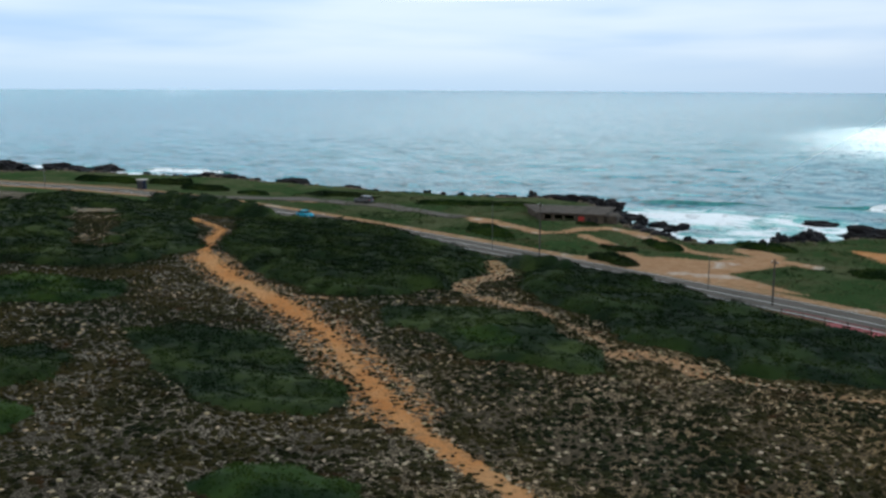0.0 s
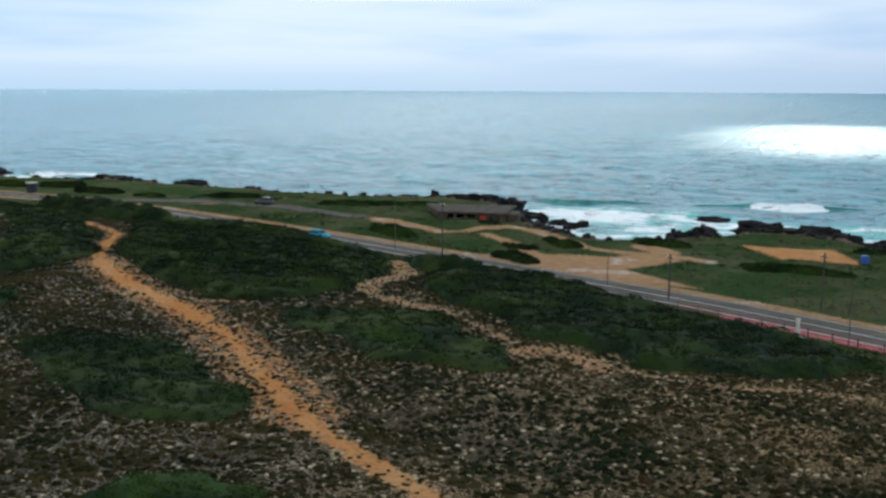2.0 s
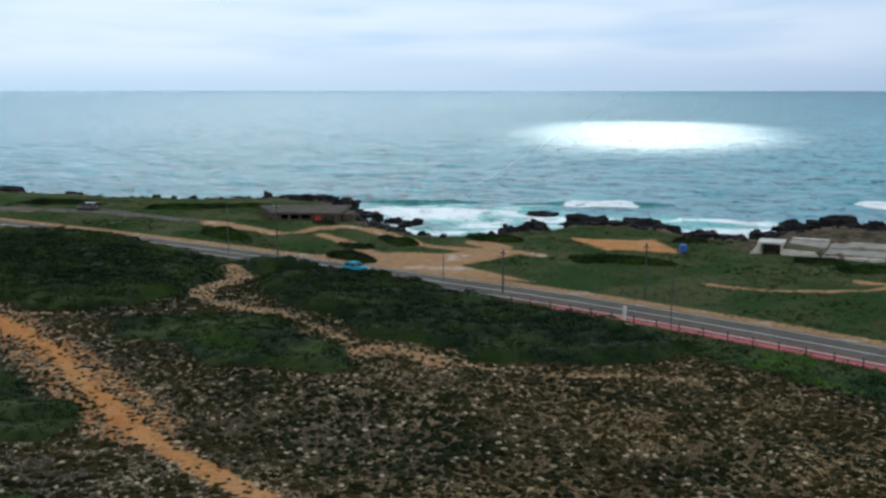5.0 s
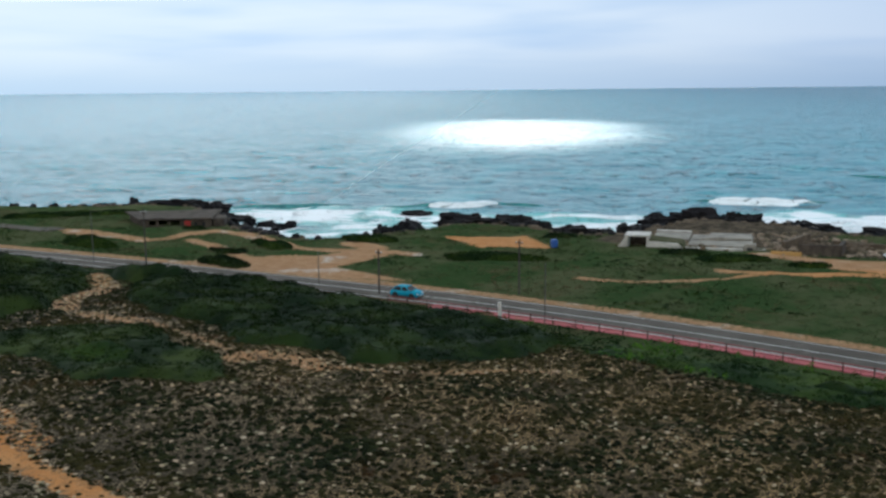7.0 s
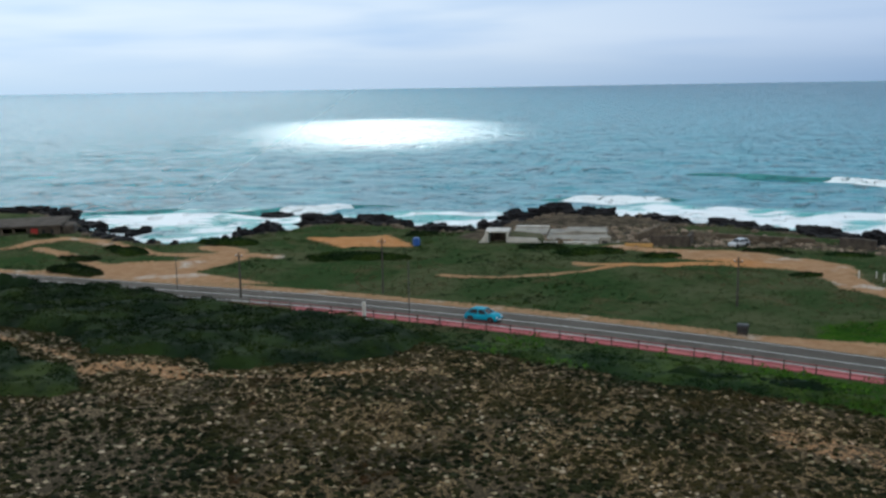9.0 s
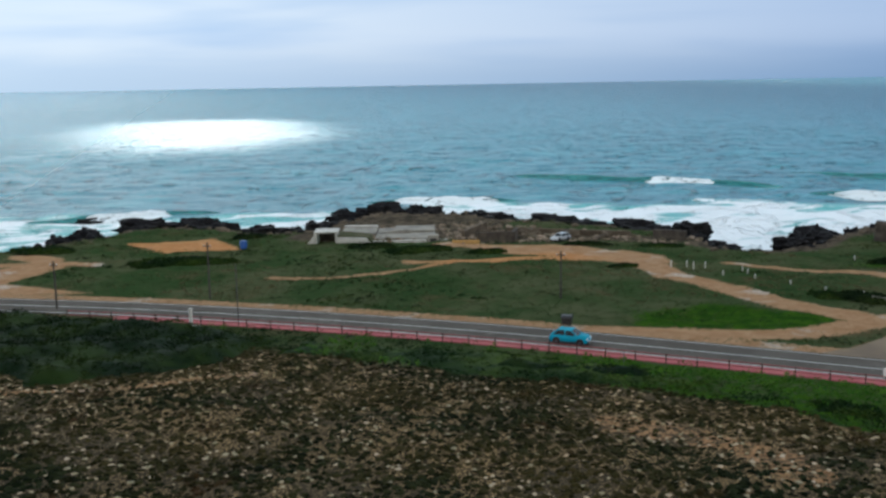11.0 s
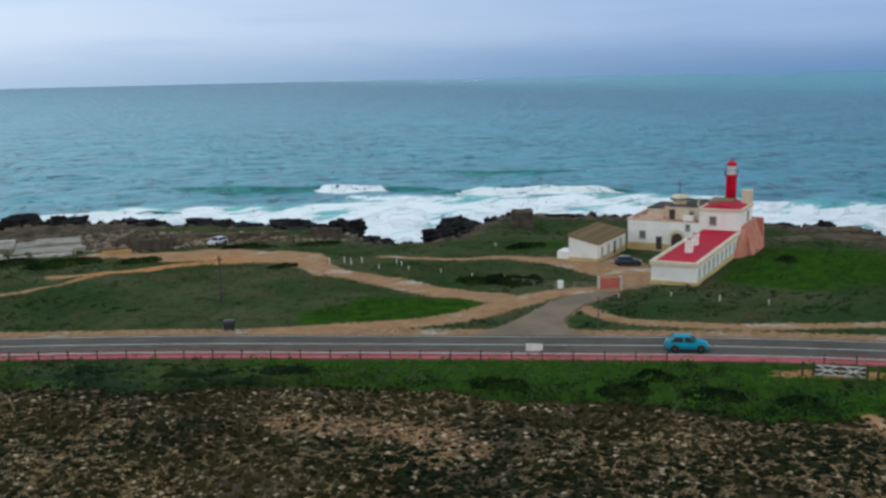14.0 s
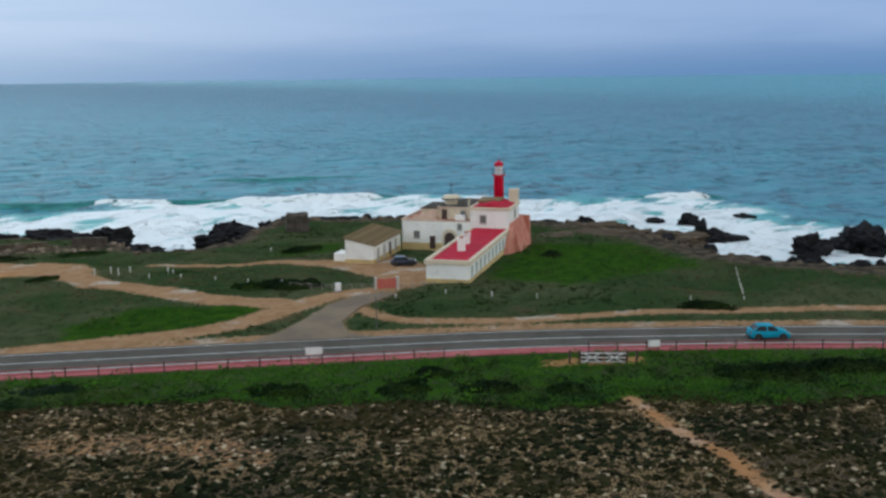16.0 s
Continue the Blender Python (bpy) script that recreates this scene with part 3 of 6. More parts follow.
def lathe(profile, sides=16):
    """A turned solid from (radius, height) pairs."""
    bm = bmesh.new()
    for (r0, z0), (r1, z1) in zip(profile, profile[1:]):
        tube(bm, max(r0, 0.003), max(r1, 0.003), z0, z1, sides, cap=False)
    bmesh.ops.remove_doubles(bm, verts=bm.verts, dist=0.0005)
    bmesh.ops.holes_fill(bm, edges=[e for e in bm.edges if e.is_boundary])
    return bm


def prism(outline, axis, a, b):
    """An outline in a plane, drawn out along an axis from a to b."""
    bm = bmesh.new()

    def at(p, d):
        return {"x": (d, p[0], p[1]), "y": (p[0], d, p[1]), "z": (p[0], p[1], d)}[axis]

    one, two = [bm.verts.new(at(p, a)) for p in outline], [bm.verts.new(at(p, b)) for p in outline]
    n = len(outline)
    bm.faces.new(one[::-1])
    bm.faces.new(two)
    for i in range(n):
        bm.faces.new((one[i], one[(i + 1) % n], two[(i + 1) % n], two[i]))
    bmesh.ops.recalc_face_normals(bm, faces=bm.faces)
    return bm


def ribbon(line, left, right, top, bottom, lie=False):
    """A strip along a line, between two offsets to its left and right, with a thickness; it may follow the lie of the land."""
    bm = bmesh.new()
    d = np.gradient(line, axis=0)
    d /= np.linalg.norm(d, axis=1)[:, None]
    rows = []
    for p, q in zip(line, d):
        n = np.array((-q[1], q[0]))
        a, b = p + n * left, p - n * right
        za, zb = (z_at(*a), z_at(*b)) if lie else (0, 0)
        rows.append([bm.verts.new((*a, za + top)), bm.verts.new((*b, zb + top)), bm.verts.new((*b, zb + bottom)), bm.verts.new((*a, za + bottom))])
    for r, s in zip(rows, rows[1:]):
        for i in range(4):
            j = (i + 1) % 4
            bm.faces.new((r[i], r[j], s[j], s[i]))
    bm.faces.new(rows[0][::-1])
    bm.faces.new(rows[-1])
    bmesh.ops.recalc_face_normals(bm, faces=bm.faces)
    return bm


def sheet(name, xs, ys, zf, material, attributes):
    """A grid of ground or water over xs and ys, as one mesh with masks on its points."""
    X, Y = np.meshgrid(xs, ys)
    x, y = X.ravel(), Y.ravel()
    co = np.stack([x, y, zf(x, y)], 1).astype(np.float32)
    nx, ny = len(xs), len(ys)
    i = np.arange(nx * ny).reshape(ny, nx)
    quads = np.stack([i[:-1, :-1], i[:-1, 1:], i[1:, 1:], i[1:, :-1]], -1).reshape(-1, 4)
    me = bpy.data.meshes.new(name)
    me.vertices.add(len(co))
    me.vertices.foreach_set("co", co.ravel())
    me.loops.add(quads.size)
    me.loops.foreach_set("vertex_index", quads.ravel().astype(np.int32))
    me.polygons.add(len(quads))
    me.polygons.foreach_set("loop_start", np.arange(0, quads.size, 4, dtype=np.int32))
    for key, kind, field, values in attributes(x, y):
        me.attributes.new(key, kind, "POINT").data.foreach_set(field, values.astype(np.float32).ravel())
    me.update(calc_edges=True)
    me.shade_smooth()
    me.materials.append(material)
    return new(name, me)


def spaced(*stretches):
    """Coordinates from stretches (start, end, step)."""
    out = []
    for a, b, d in stretches:
        out += list(np.arange(a, b, d))
    return np.array(out + [stretches[-1][1]])


# ---------------------------------------------------------------- ground, sea, road
def ground_masks(x, y):
    dirt, meadow, lush, rock = cover(x, y)
    d = np.abs(line_distance(FOOTPATH, x, y))
    tan = np.maximum(step(2, -2, line_distance(ROAD, x, y)), 0.8 * step(3, 6, d) * (1 - 0.4 * step(36, 48, x))) * (1 - 0.75 * step(-3, 1, inside(DIRT[1], x, y)))
    tan = tan * (1 - 0.7 * step(9, 4, np.hypot((x - 45) / 2.2, y - 140)))
    return [("cover", "FLOAT_COLOR", "color", np.stack([dirt, meadow, lush, tan], 1)), ("shore", "FLOAT", "value", rock)]


ground = sheet("ground", spaced((-5000, -1000, 500), (-1000, -340, 30), (-340, -140, 1.6), (-140, 160, 0.7), (160, 220, 3), (220, 1000, 40), (1000, 5000, 500)),
               spaced((-5000, -1000, 500), (-1000, -40, 30), (-40, 15, 2.5), (15, 215, 0.7), (215, 260, 1.5), (260, 500, 20), (500, 4000, 500)), height, GROUND, ground_masks)
tagged(ground, "low coastal land of pale soil, dirt tracks, meadow and rocky shore", "ground", kind="structure")

BREAK = [(-600, 330), (-420, 318), (-311, 305), (-266, 298), (-205, 270), (-150, 262), (-100, 268), (-89, 275), (-57, 284), (-27, 284), (-9, 268), (34, 269), (50, 259), (80, 274),
         (112, 250), (162, 244), (176, 226), (205, 197), (232, 150), (248, 128), (226, 95), (228, 70), (235, 20), (300, -100), (700, -700)]


def sea_level(x, y):
    near = step(800, 300, np.hypot(x, y - 100))
    off = step(-4, 40, -line_distance(COAST, x, y))
    a, b = 0.94 * x - 0.34 * y, 0.34 * x + 0.94 * y
    swell = 0.40 * ripple(x * 0.7, y * 1.6, 38, 4) + 0.38 * rough_noise(a * 0.55, b * 1.5, 13, 5) + 0.46 * rough_noise(a * 0.6, b * 1.4, 6, 6)
    return SEA + swell * near * (0.3 + 0.7 * off)


def sea_masks(x, y):
    b, c = line_distance(BREAK, x, y), -line_distance(COAST, x, y)
    surf = step(-6, 16, b + 7 * ripple(x, y, 30, 6)) * step(-420, -340, x)
    gap = step(-215, -190, x) * step(-80, -98, x)
    quiet = step(24, 8, np.hypot((x - 92) / 1.2, y - 158)) + 0.35 * step(26, 10, np.hypot(x + 40, (y - 236) / 1.0)) + 0.8 * step(24, 8, np.hypot(x - 158, y - 72))
    wash = step(9, 2, c)
    foam = np.clip(surf * (0.78 + 0.34 * ripple(x, y, 24, 7)) * (1 - 0.8 * gap) * (1 - 0.55 * np.clip(quiet, 0, 1)), 0, 1)
    # west of the fort the white water lies in bands with green water between
    band = 0.5 + 0.5 * np.sin(c / 3.4 + 2.2 * ripple(x, y, 34, 15) + 1.0)
    foam = foam * (1 - 0.50 * band * step(7, 16, c) * step(75, 35, x))
    foam = np.maximum(foam, 0.80 * wash)
    return [("foam", "FLOAT", "value", foam)]


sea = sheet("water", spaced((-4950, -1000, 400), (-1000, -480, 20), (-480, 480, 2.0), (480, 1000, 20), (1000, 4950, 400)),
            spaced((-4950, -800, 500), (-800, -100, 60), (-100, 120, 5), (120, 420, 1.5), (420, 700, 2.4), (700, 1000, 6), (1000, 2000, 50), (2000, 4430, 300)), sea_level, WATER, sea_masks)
tagged(sea, "grey-teal ocean with swell, breaking surf and white foam", "sea", kind="structure")

ROAD_LINE = smooth_line(ROAD, 8)
road = part("road", ribbon(ROAD_LINE, 3.55, 3.3, 0.05, -0.5), ASPHALT)
tagged(road, "two-lane grey asphalt coast road with worn white lines", "road", kind="structure")
centre = part("road_marking", ribbon(ROAD_LINE[24:], 0.08, 0.08, 0.058, 0.03), LINE_PAINT)
tagged(centre, "solid white centre line painted on the asphalt", "road marking", kind="structure")
edge_line = part("road_marking", ribbon(ROAD_LINE[24:], -2.95, 3.13, 0.058, 0.03), LINE_PAINT)
tagged(edge_line, "white edge line beside the red cycle track", "road marking", kind="structure")
far_line = part("road_marking", ribbon(ROAD_LINE[60:], 3.12, -3.0, 0.058, 0.03), LINE_PAINT)
tagged(far_line, "worn white edge line on the seaward side", "road marking", kind="structure")
TRACK_LINE = ROAD_LINE[88:]
cycle_track = part("cycle_track", ribbon(TRACK_LINE, -3.35, 5.15, 0.075, -0.4), CYCLE_RED)
tagged(cycle_track, "faded red cycle track along the road", "cycle track", kind="structure")
junction = part("side_road", prism([(57.5, 81.3), (67.2, 73.6), (66.9, 76.5), (69.5, 80.5), (75.8, 84.3), (83.5, 86.0), (81.8, 89.4), (74, 87.8), (67.5, 84.4), (62, 82.0)], "z", -0.4, 0.11), DUSTY_ASPHALT)
tagged(junction, "short grey asphalt side road to the lighthouse gate", "side road", kind="structure")
LOOP = smooth_line([(-160, 184.5), (-150, 187), (-138, 191), (-127, 192.3), (-116, 191.3), (-103, 187.5), (-92, 183), (-86, 180)], 6)
loop_road = part("side_road", ribbon(LOOP, 2.4, 2.4, 0.14, -0.6, True), ASPHALT)
tagged(loop_road, "narrow grey lane branching off towards the shore", "side road", kind="structure")


# a high unseen cloud deck that blocks sun from the coast, with one gap
def cloud_deck():
    bm = bmesh.new()
    n, cx, cy, rx, ry = 64, 0.0, GAP_Y, GAP_RX, GAP_RY
    rings = []
    for k, f in enumerate((0.45, 1.12, 2.0, 6.0)):
        ring = []
        for i in range(n):
            a = 6.2832 * i / n
            w = 1 + 0.04 * math.sin(3 * a + 1) + 0.05 * math.sin(7 * a) + 0.05 * math.sin(13 * a + 2)
            x, y, z = cx + rx * f * w * math.cos(a), cy + ry * f * w * math.sin(a), 300 + 4 * k
            if k == 3:
                far = 1 / max(abs(math.cos(a)), abs(math.sin(a)))
                y = 2560 + 2420 * math.sin(a) * far
                x, z = 3200 * math.cos(a) * far, 300 + 150 * step(1500, 4980, y)
            ring.append(bm.verts.new((x, max(y, 200), z)))
        rings.append(ring)
    for r, s in zip(rings, rings[1:]):
        for i in range(n):
            bm.faces.new((r[i], r[(i + 1) % n], s[(i + 1) % n], s[i]))
    ob = part("cloud_deck", bm, CLOUD, smooth=True)
    return tagged(ob, "unseen grey cloud deck blocking the sun over the sea, with one bright gap", "cloud", kind="structure")


cloud_deck()


# ---------------------------------------------------------------- plants
def mesh_from(name, co, faces, material, smooth=False):
    """One mesh from arrays of points and of triangles or quads, all of one size."""
    me = bpy.data.meshes.new(name)
    me.vertices.add(len(co))
    me.vertices.foreach_set("co", np.asarray(co, np.float32).ravel())
    k = faces.shape[1]
    me.loops.add(faces.size)
    me.loops.foreach_set("vertex_index", faces.ravel().astype(np.int32))
    me.polygons.add(len(faces))
    me.polygons.foreach_set("loop_start", np.arange(0, faces.size, k, dtype=np.int32))
    me.update(calc_edges=True)
    for m in material if isinstance(material, (list, tuple)) else [material]:
        me.materials.append(m)
    if smooth:
        me.shade_smooth()
    return me


def leaf_tuft(rng, leaves, size, flat=0.6, blade=(0.45, 0.28)):
    """Leaves set round a low dome, as quads: points and faces."""
    co, faces = [], []
    for i in range(leaves):
        a, e = rng.uniform(0, 6.283), math.asin(rng.uniform(0.0, 1.0))
        out = np.array((math.cos(a) * math.cos(e), math.sin(a) * math.cos(e), math.sin(e) * flat))
        mid = out * size * rng.uniform(0.55, 1.0)
        t = np.cross(out, rng.normal(size=3))
        t /= np.linalg.norm(t)
        n = out / np.linalg.norm(out) * 0.7 + rng.normal(size=3) * 0.45
        n -= t * (n @ t)
        n /= np.linalg.norm(n)
        b = np.cross(n, t)
        l, w = size * blade[0] * rng.uniform(0.7, 1.3), size * blade[1] * rng.uniform(0.7, 1.3)
        k = len(co)
        co += [mid - t * l, mid - b * w * 0.8, mid + t * l, mid + b * w]
        faces.append((k, k + 1, k + 2, k + 3))
    return np.array(co), np.array(faces)


def cushion(rng, size):
    """A low cushion plant: a lumpy dome with leaves standing out of it, as quads."""
    rings, sides = 2, 6
    co, faces = [], []
    for r in range(rings + 1):
        e = r / rings * 1.45
        for i in range(sides):
            a = 6.283 * (i + 0.5 * (r % 2)) / sides
            k = size * rng.uniform(0.8, 1.2)
            co.append((k * math.cos(a) * math.cos(e), k * math.sin(a) * math.cos(e), k * 0.55 * math.sin(e) - 0.08 * size))
    for r in range(rings):
        for i in range(sides):
            j = (i + 1) % sides
            faces.append((r * sides + i, r * sides + j, (r + 1) * sides + j, (r + 1) * sides + i))
    lc, lf = leaf_tuft(rng, 6, size * 1.08, 0.6, (0.28, 0.18))
    return np.concatenate([np.array(co), lc]), np.concatenate([np.array(faces), lf + len(co)])


def joined(protos, x, y, z, scale, rng, squash=None):
    """Many copies of a few prototypes, turned and scaled, as one set of points and faces."""
    allco, allf, base = [], [], 0
    which = rng.randint(0, len(protos), len(x))
    turn = rng.uniform(0, 6.283, len(x))
    for k, (co, f) in enumerate(protos):
        sel = which == k
        if not sel.any():
            continue
        c, s = np.cos(turn[sel]), np.sin(turn[sel])
        sc = scale[sel]
        up = sc if squash is None else sc * squash[sel]
        px = (co[None, :, 0] * c[:, None] - co[None, :, 1] * s[:, None]) * sc[:, None] + x[sel][:, None]
        py = (co[None, :, 0] * s[:, None] + co[None, :, 1] * c[:, None]) * sc[:, None] + y[sel][:, None]
        pz = co[None, :, 2] * up[:, None] + z[sel][:, None]
        allco.append(np.stack([px, py, pz], -1).reshape(-1, 3))
        n = sel.sum()
        allf.append((f[None] + (np.arange(n) * len(co))[:, None, None] + base).reshape(-1, f.shape[1]))
        base += n * len(co)
    return np.concatenate(allco), np.concatenate(allf)


def stuff(name, co, faces, material, label, category):
    ob = new(name, mesh_from(name, co, faces, material))
    return tagged(ob, label, category, kind="stuff")


# outlines of the thickets on the hill: outline, canopy height, leaf colours
THICKETS = [([(-106, 131), (-122, 152), (-116, 162), (-93.3, 163), (-72, 146.5), (-61, 136.5), (-55.5, 125), (-56, 116), (-53.5, 109.5), (-55.9, 102), (-59.3, 96), (-66, 95.5), (-80, 104.5), (-96, 116)], 1.5, LEAF_DARK),
            ([(-52, 126), (-53, 134), (-46.5, 136.5), (-37.9, 133.2), (-19.4, 122.2), (-5, 113.2), (8.9, 102.2), (1.3, 94.2), (-4.6, 88.2), (-15, 87.5), (-17, 90.3), (-26.6, 92), (-33.6, 102.5), (-44, 111)], 1.5, LEAF_DARK),
            ([(-57, 94), (-48, 99.5), (-40, 101), (-32.8, 93.4), (-27.4, 88.2), (-24.9, 83.4), (-21.5, 79), (-29.3, 78.6), (-37.5, 77.8), (-43, 84), (-50, 86)], 0.9, LEAF_DARK),
            ([(-45, 87), (-38, 92), (-33, 87), (-37, 82)], 1.1, LEAF_GREEN), ([(-45, 66), (-41, 65.5), (-37.5, 60.5), (-42, 60)], 1.15, LEAF_GREEN),
            ([(-70, 70), (-64, 76), (-55, 76), (-47.6, 70.6), (-39.6, 64), (-36.4, 60), (-38, 55), (-46, 53.5), (-56, 57.5)], 0.9, LEAF_DARK),
            ([(-38, 41), (-38.5, 46), (-34.8, 50.4), (-28.6, 48.4), (-26.5, 44), (-30, 38)], 0.8, LEAF_GREEN),
            ([(-167, 131), (-189, 172), (-156, 169), (-136, 158), (-122, 141), (-98.5, 116.3), (-97, 108.5), (-102, 92), (-118, 86)], 1.4, LEAF_DARK),
            ([(-104, 78), (-97, 86), (-86.5, 88.5), (-79, 81.5), (-85, 73), (-92, 68)], 1.0, LEAF_GREEN),
            ([(-74, 55), (-71.3, 61.5), (-64.2, 60), (-59, 53), (-62, 46.5)], 0.9, LEAF_DARK), ([(-62, 45), (-56, 48.6), (-51, 43.3), (-52.5, 38)], 0.9, LEAF_GREEN),
            ([(-166, 178), (-156, 177), (-130, 167.8), (-122, 164.5), (-118, 158), (-136, 160), (-160, 169)], 2.9, LEAF_DARK),
            ([(-126, 166.3), (-104, 158.2), (-76, 147.3), (-58, 139.8), (-44, 133.5), (-45, 129.5), (-60, 134), (-92, 150), (-124, 159)], 2.7, LEAF_DARK),
            ([(10, 103), (22, 95), (36, 84.5), (45, 77), (41, 74), (30, 79), (16, 89), (6, 96)], 0.7, LEAF_GREEN),
            ([(28, 88), (38, 81.5), (45, 75.5), (42.5, 73.5), (34, 79.5), (26, 85)], 1.2, LEAF_DARK)]
BALD = [([(-152, 146), (-126, 122), (-114, 106.5)], 9.5), ([(-52, 109), (-55, 118), (-54.5, 128), (-60, 137)], 3.6)]


def canopy(poly, tall, x, y):
    d = inside(poly, x, y)
    for line, width in BALD:
        d = np.minimum(d, np.abs(line_distance(line, x, y)) - width / 2 * (0.75 + 0.6 * ripple(x, y, 11, 33)))
    d = d + 1.0 * rough_noise(x, y, 4.5, 31) + 0.7 * rough_noise(x, y, 1.9, 32)
    # low mounds, combed by the sea wind
    mound = 0.26 * ripple(x * 0.6, y * 1.2, 9, 8) + 0.30 * rough_noise(x * 0.55, y, 4.2, 34) + 0.16 * rough_noise(x * 0.7, y, 1.7, 9)
    return tall * step(-0.3, 2.6, d) * (0.80 + mound), d


def thickets():
    rng = np.random.RandomState(5)
    tufts = [leaf_tuft(rng, 15, 1.0, 0.5, (0.24, 0.12)) for _ in range(6)]
    for poly, tall, leaf in THICKETS:
        px, py = np.array([p[0] for p in poly]), np.array([p[1] for p in poly])
        xs, ys = np.arange(px.min() - 1, px.max() + 1, 0.8), np.arange(py.min() - 1, py.max() + 1, 0.8)
        X, Y = np.meshgrid(xs, ys)
        h, d = canopy(poly, tall, X, Y)
        Z = height(X, Y) + h - 0.25
        i = np.arange(X.size).reshape(X.shape)
        q = np.stack([i[:-1, :-1], i[:-1, 1:], i[1:, 1:], i[1:, :-1]], -1).reshape(-1, 4)
        q = q[d.ravel()[q].max(1) > 0]
        co = np.stack([X.ravel(), Y.ravel(), Z.ravel()], 1)
        used, inv = np.unique(q, return_inverse=True)
        co, q = co[used], inv.reshape(-1, 4)
        area = (d > 0).sum() * 0.64
        n = int(area * 3.4 * (1.6 if np.hypot(px.mean(), py.mean()) < 90 else 1.0))
        x, y = rng.uniform(px.min(), px.max(), n), rng.uniform(py.min(), py.max(), n)
        ht, dt = canopy(poly, tall, x, y)
        keep = dt > -0.2
        x, y, ht = x[keep], y[keep], ht[keep]
        near = np.clip(np.hypot(x, y) / 110, 0.6, 1.2)
        tc, tf = joined(tufts, x, y, height(x, y) + ht - 0.28, rng.uniform(0.40, 0.85, len(x)) * near, rng, rng.uniform(0.6, 1.1, len(x)))
        co, q = np.concatenate([co, tc]), np.concatenate([q, tf + len(co)])
        tone = "dark green" if leaf is LEAF_DARK else "mid green"
        stuff("shrub_thicket", co, q, leaf, f"low dense {tone} windswept shrubs covering the hill", "shrubs")


thickets()


def in_view(x, y, least=36, most=128):
    r, b = np.hypot(x, y), np.degrees(np.arctan2(x, y))
    return (r > least) & (r < most) & (b > -60) & (b < 80)


def scrub():
    """Cushion plants on the bare soil of the hill."""
    rng = np.random.RandomState(11)
    protos = [cushion(rng, 1.0) for _ in range(8)]
    n = 250000
    x, y = rng.uniform(-165, 108, n), rng.uniform(8, 165, n)
    keep = in_view(x, y, 36, 205) & (line_distance(ROAD, x, y) > np.where(x > -10, verge_edge(x, y) - 1.5, 8))
    x, y = x[keep], y[keep]
    dirt = cover(x, y)[0]
    wood = np.full(len(x), -9.0)
    for poly, tall, leaf in THICKETS:
        wood = np.maximum(wood, canopy(poly, tall, x, y)[1])
    dense = 0.72 + 0.20 * ripple(x, y, 22, 12) + 0.14 * ripple(x, y, 6, 13)
    dense = np.where(np.hypot(x - 35, y - 60) < 7, dense * 0.8, dense)
    dense = dense * (1 + 0.22 * step(-35, -60, x) - 0.14 * step(-32, -15, x) * step(20, 5, x))
    keep = (rng.uniform(0, 1, len(x)) < dense * (1 - 0.98 * dirt)) & (dirt < 0.79) & (wood < 1.2)
    x, y = x[keep], y[keep]
    size = rng.uniform(0.15, 0.37, len(x)) * (1 - 0.5 * cover(x, y)[0]) * (1 + 0.25 * ripple(x, y, 11, 14))
    co, f = joined(protos, x, y, height(x, y), size, rng, rng.uniform(0.7, 1.25, len(x)))
    stuff("cushion_scrub", co, f, LEAF_OLIVE, "brown-green cushion plants scattered over pale sandy soil", "scrub")
    # pale stones lying between the plants
    m = 15000
    x, y = rng.uniform(-112, 108, m), rng.uniform(8, 118, m)
    keep = in_view(x, y) & (line_distance(ROAD, x, y) > verge_edge(x, y) + 1)
    x, y = x[keep], y[keep]
    keep = cover(x, y)[0] < 0.6
    x, y = x[keep], y[keep]
    # more of them on the bald places among the thickets
    bx, by = rng.uniform(-158, -50, 9000), rng.uniform(104, 150, 9000)
    bald = np.minimum(*(np.abs(line_distance(line, bx, by)) - width / 2 for line, width in BALD)) < 0
    x, y = np.r_[x, bx[bald]], np.r_[y, by[bald]]
    pebble = []
    for _ in range(4):
        c = np.array([(a, b, d) for d in (0, 0.55) for a, b in ((-0.5, -0.4), (0.5, -0.45), (0.45, 0.5), (-0.5, 0.42))]) * rng.uniform(0.75, 1.25, (8, 3))
        pebble.append((c, np.array([(4, 5, 6, 7), (0, 1, 5, 4), (1, 2, 6, 5), (2, 3, 7, 6), (3, 0, 4, 7)])))
    co, f = joined(pebble, x, y, height(x, y) - 0.02, rng.uniform(0.10, 0.34, len(x)), rng, rng.uniform(0.3, 0.6, len(x)))
    stuff("pale_stones", co, f, PALE_STONE, "pale limestone stones lying among the cushion plants", "stones")


PALE_STONE = surface("pale_limestone", (0.40, 0.33, 0.22), (0.42, 0.29, 0.15), 30, 0.9, grain=0.2, island=0.3, relief=0)
scrub()


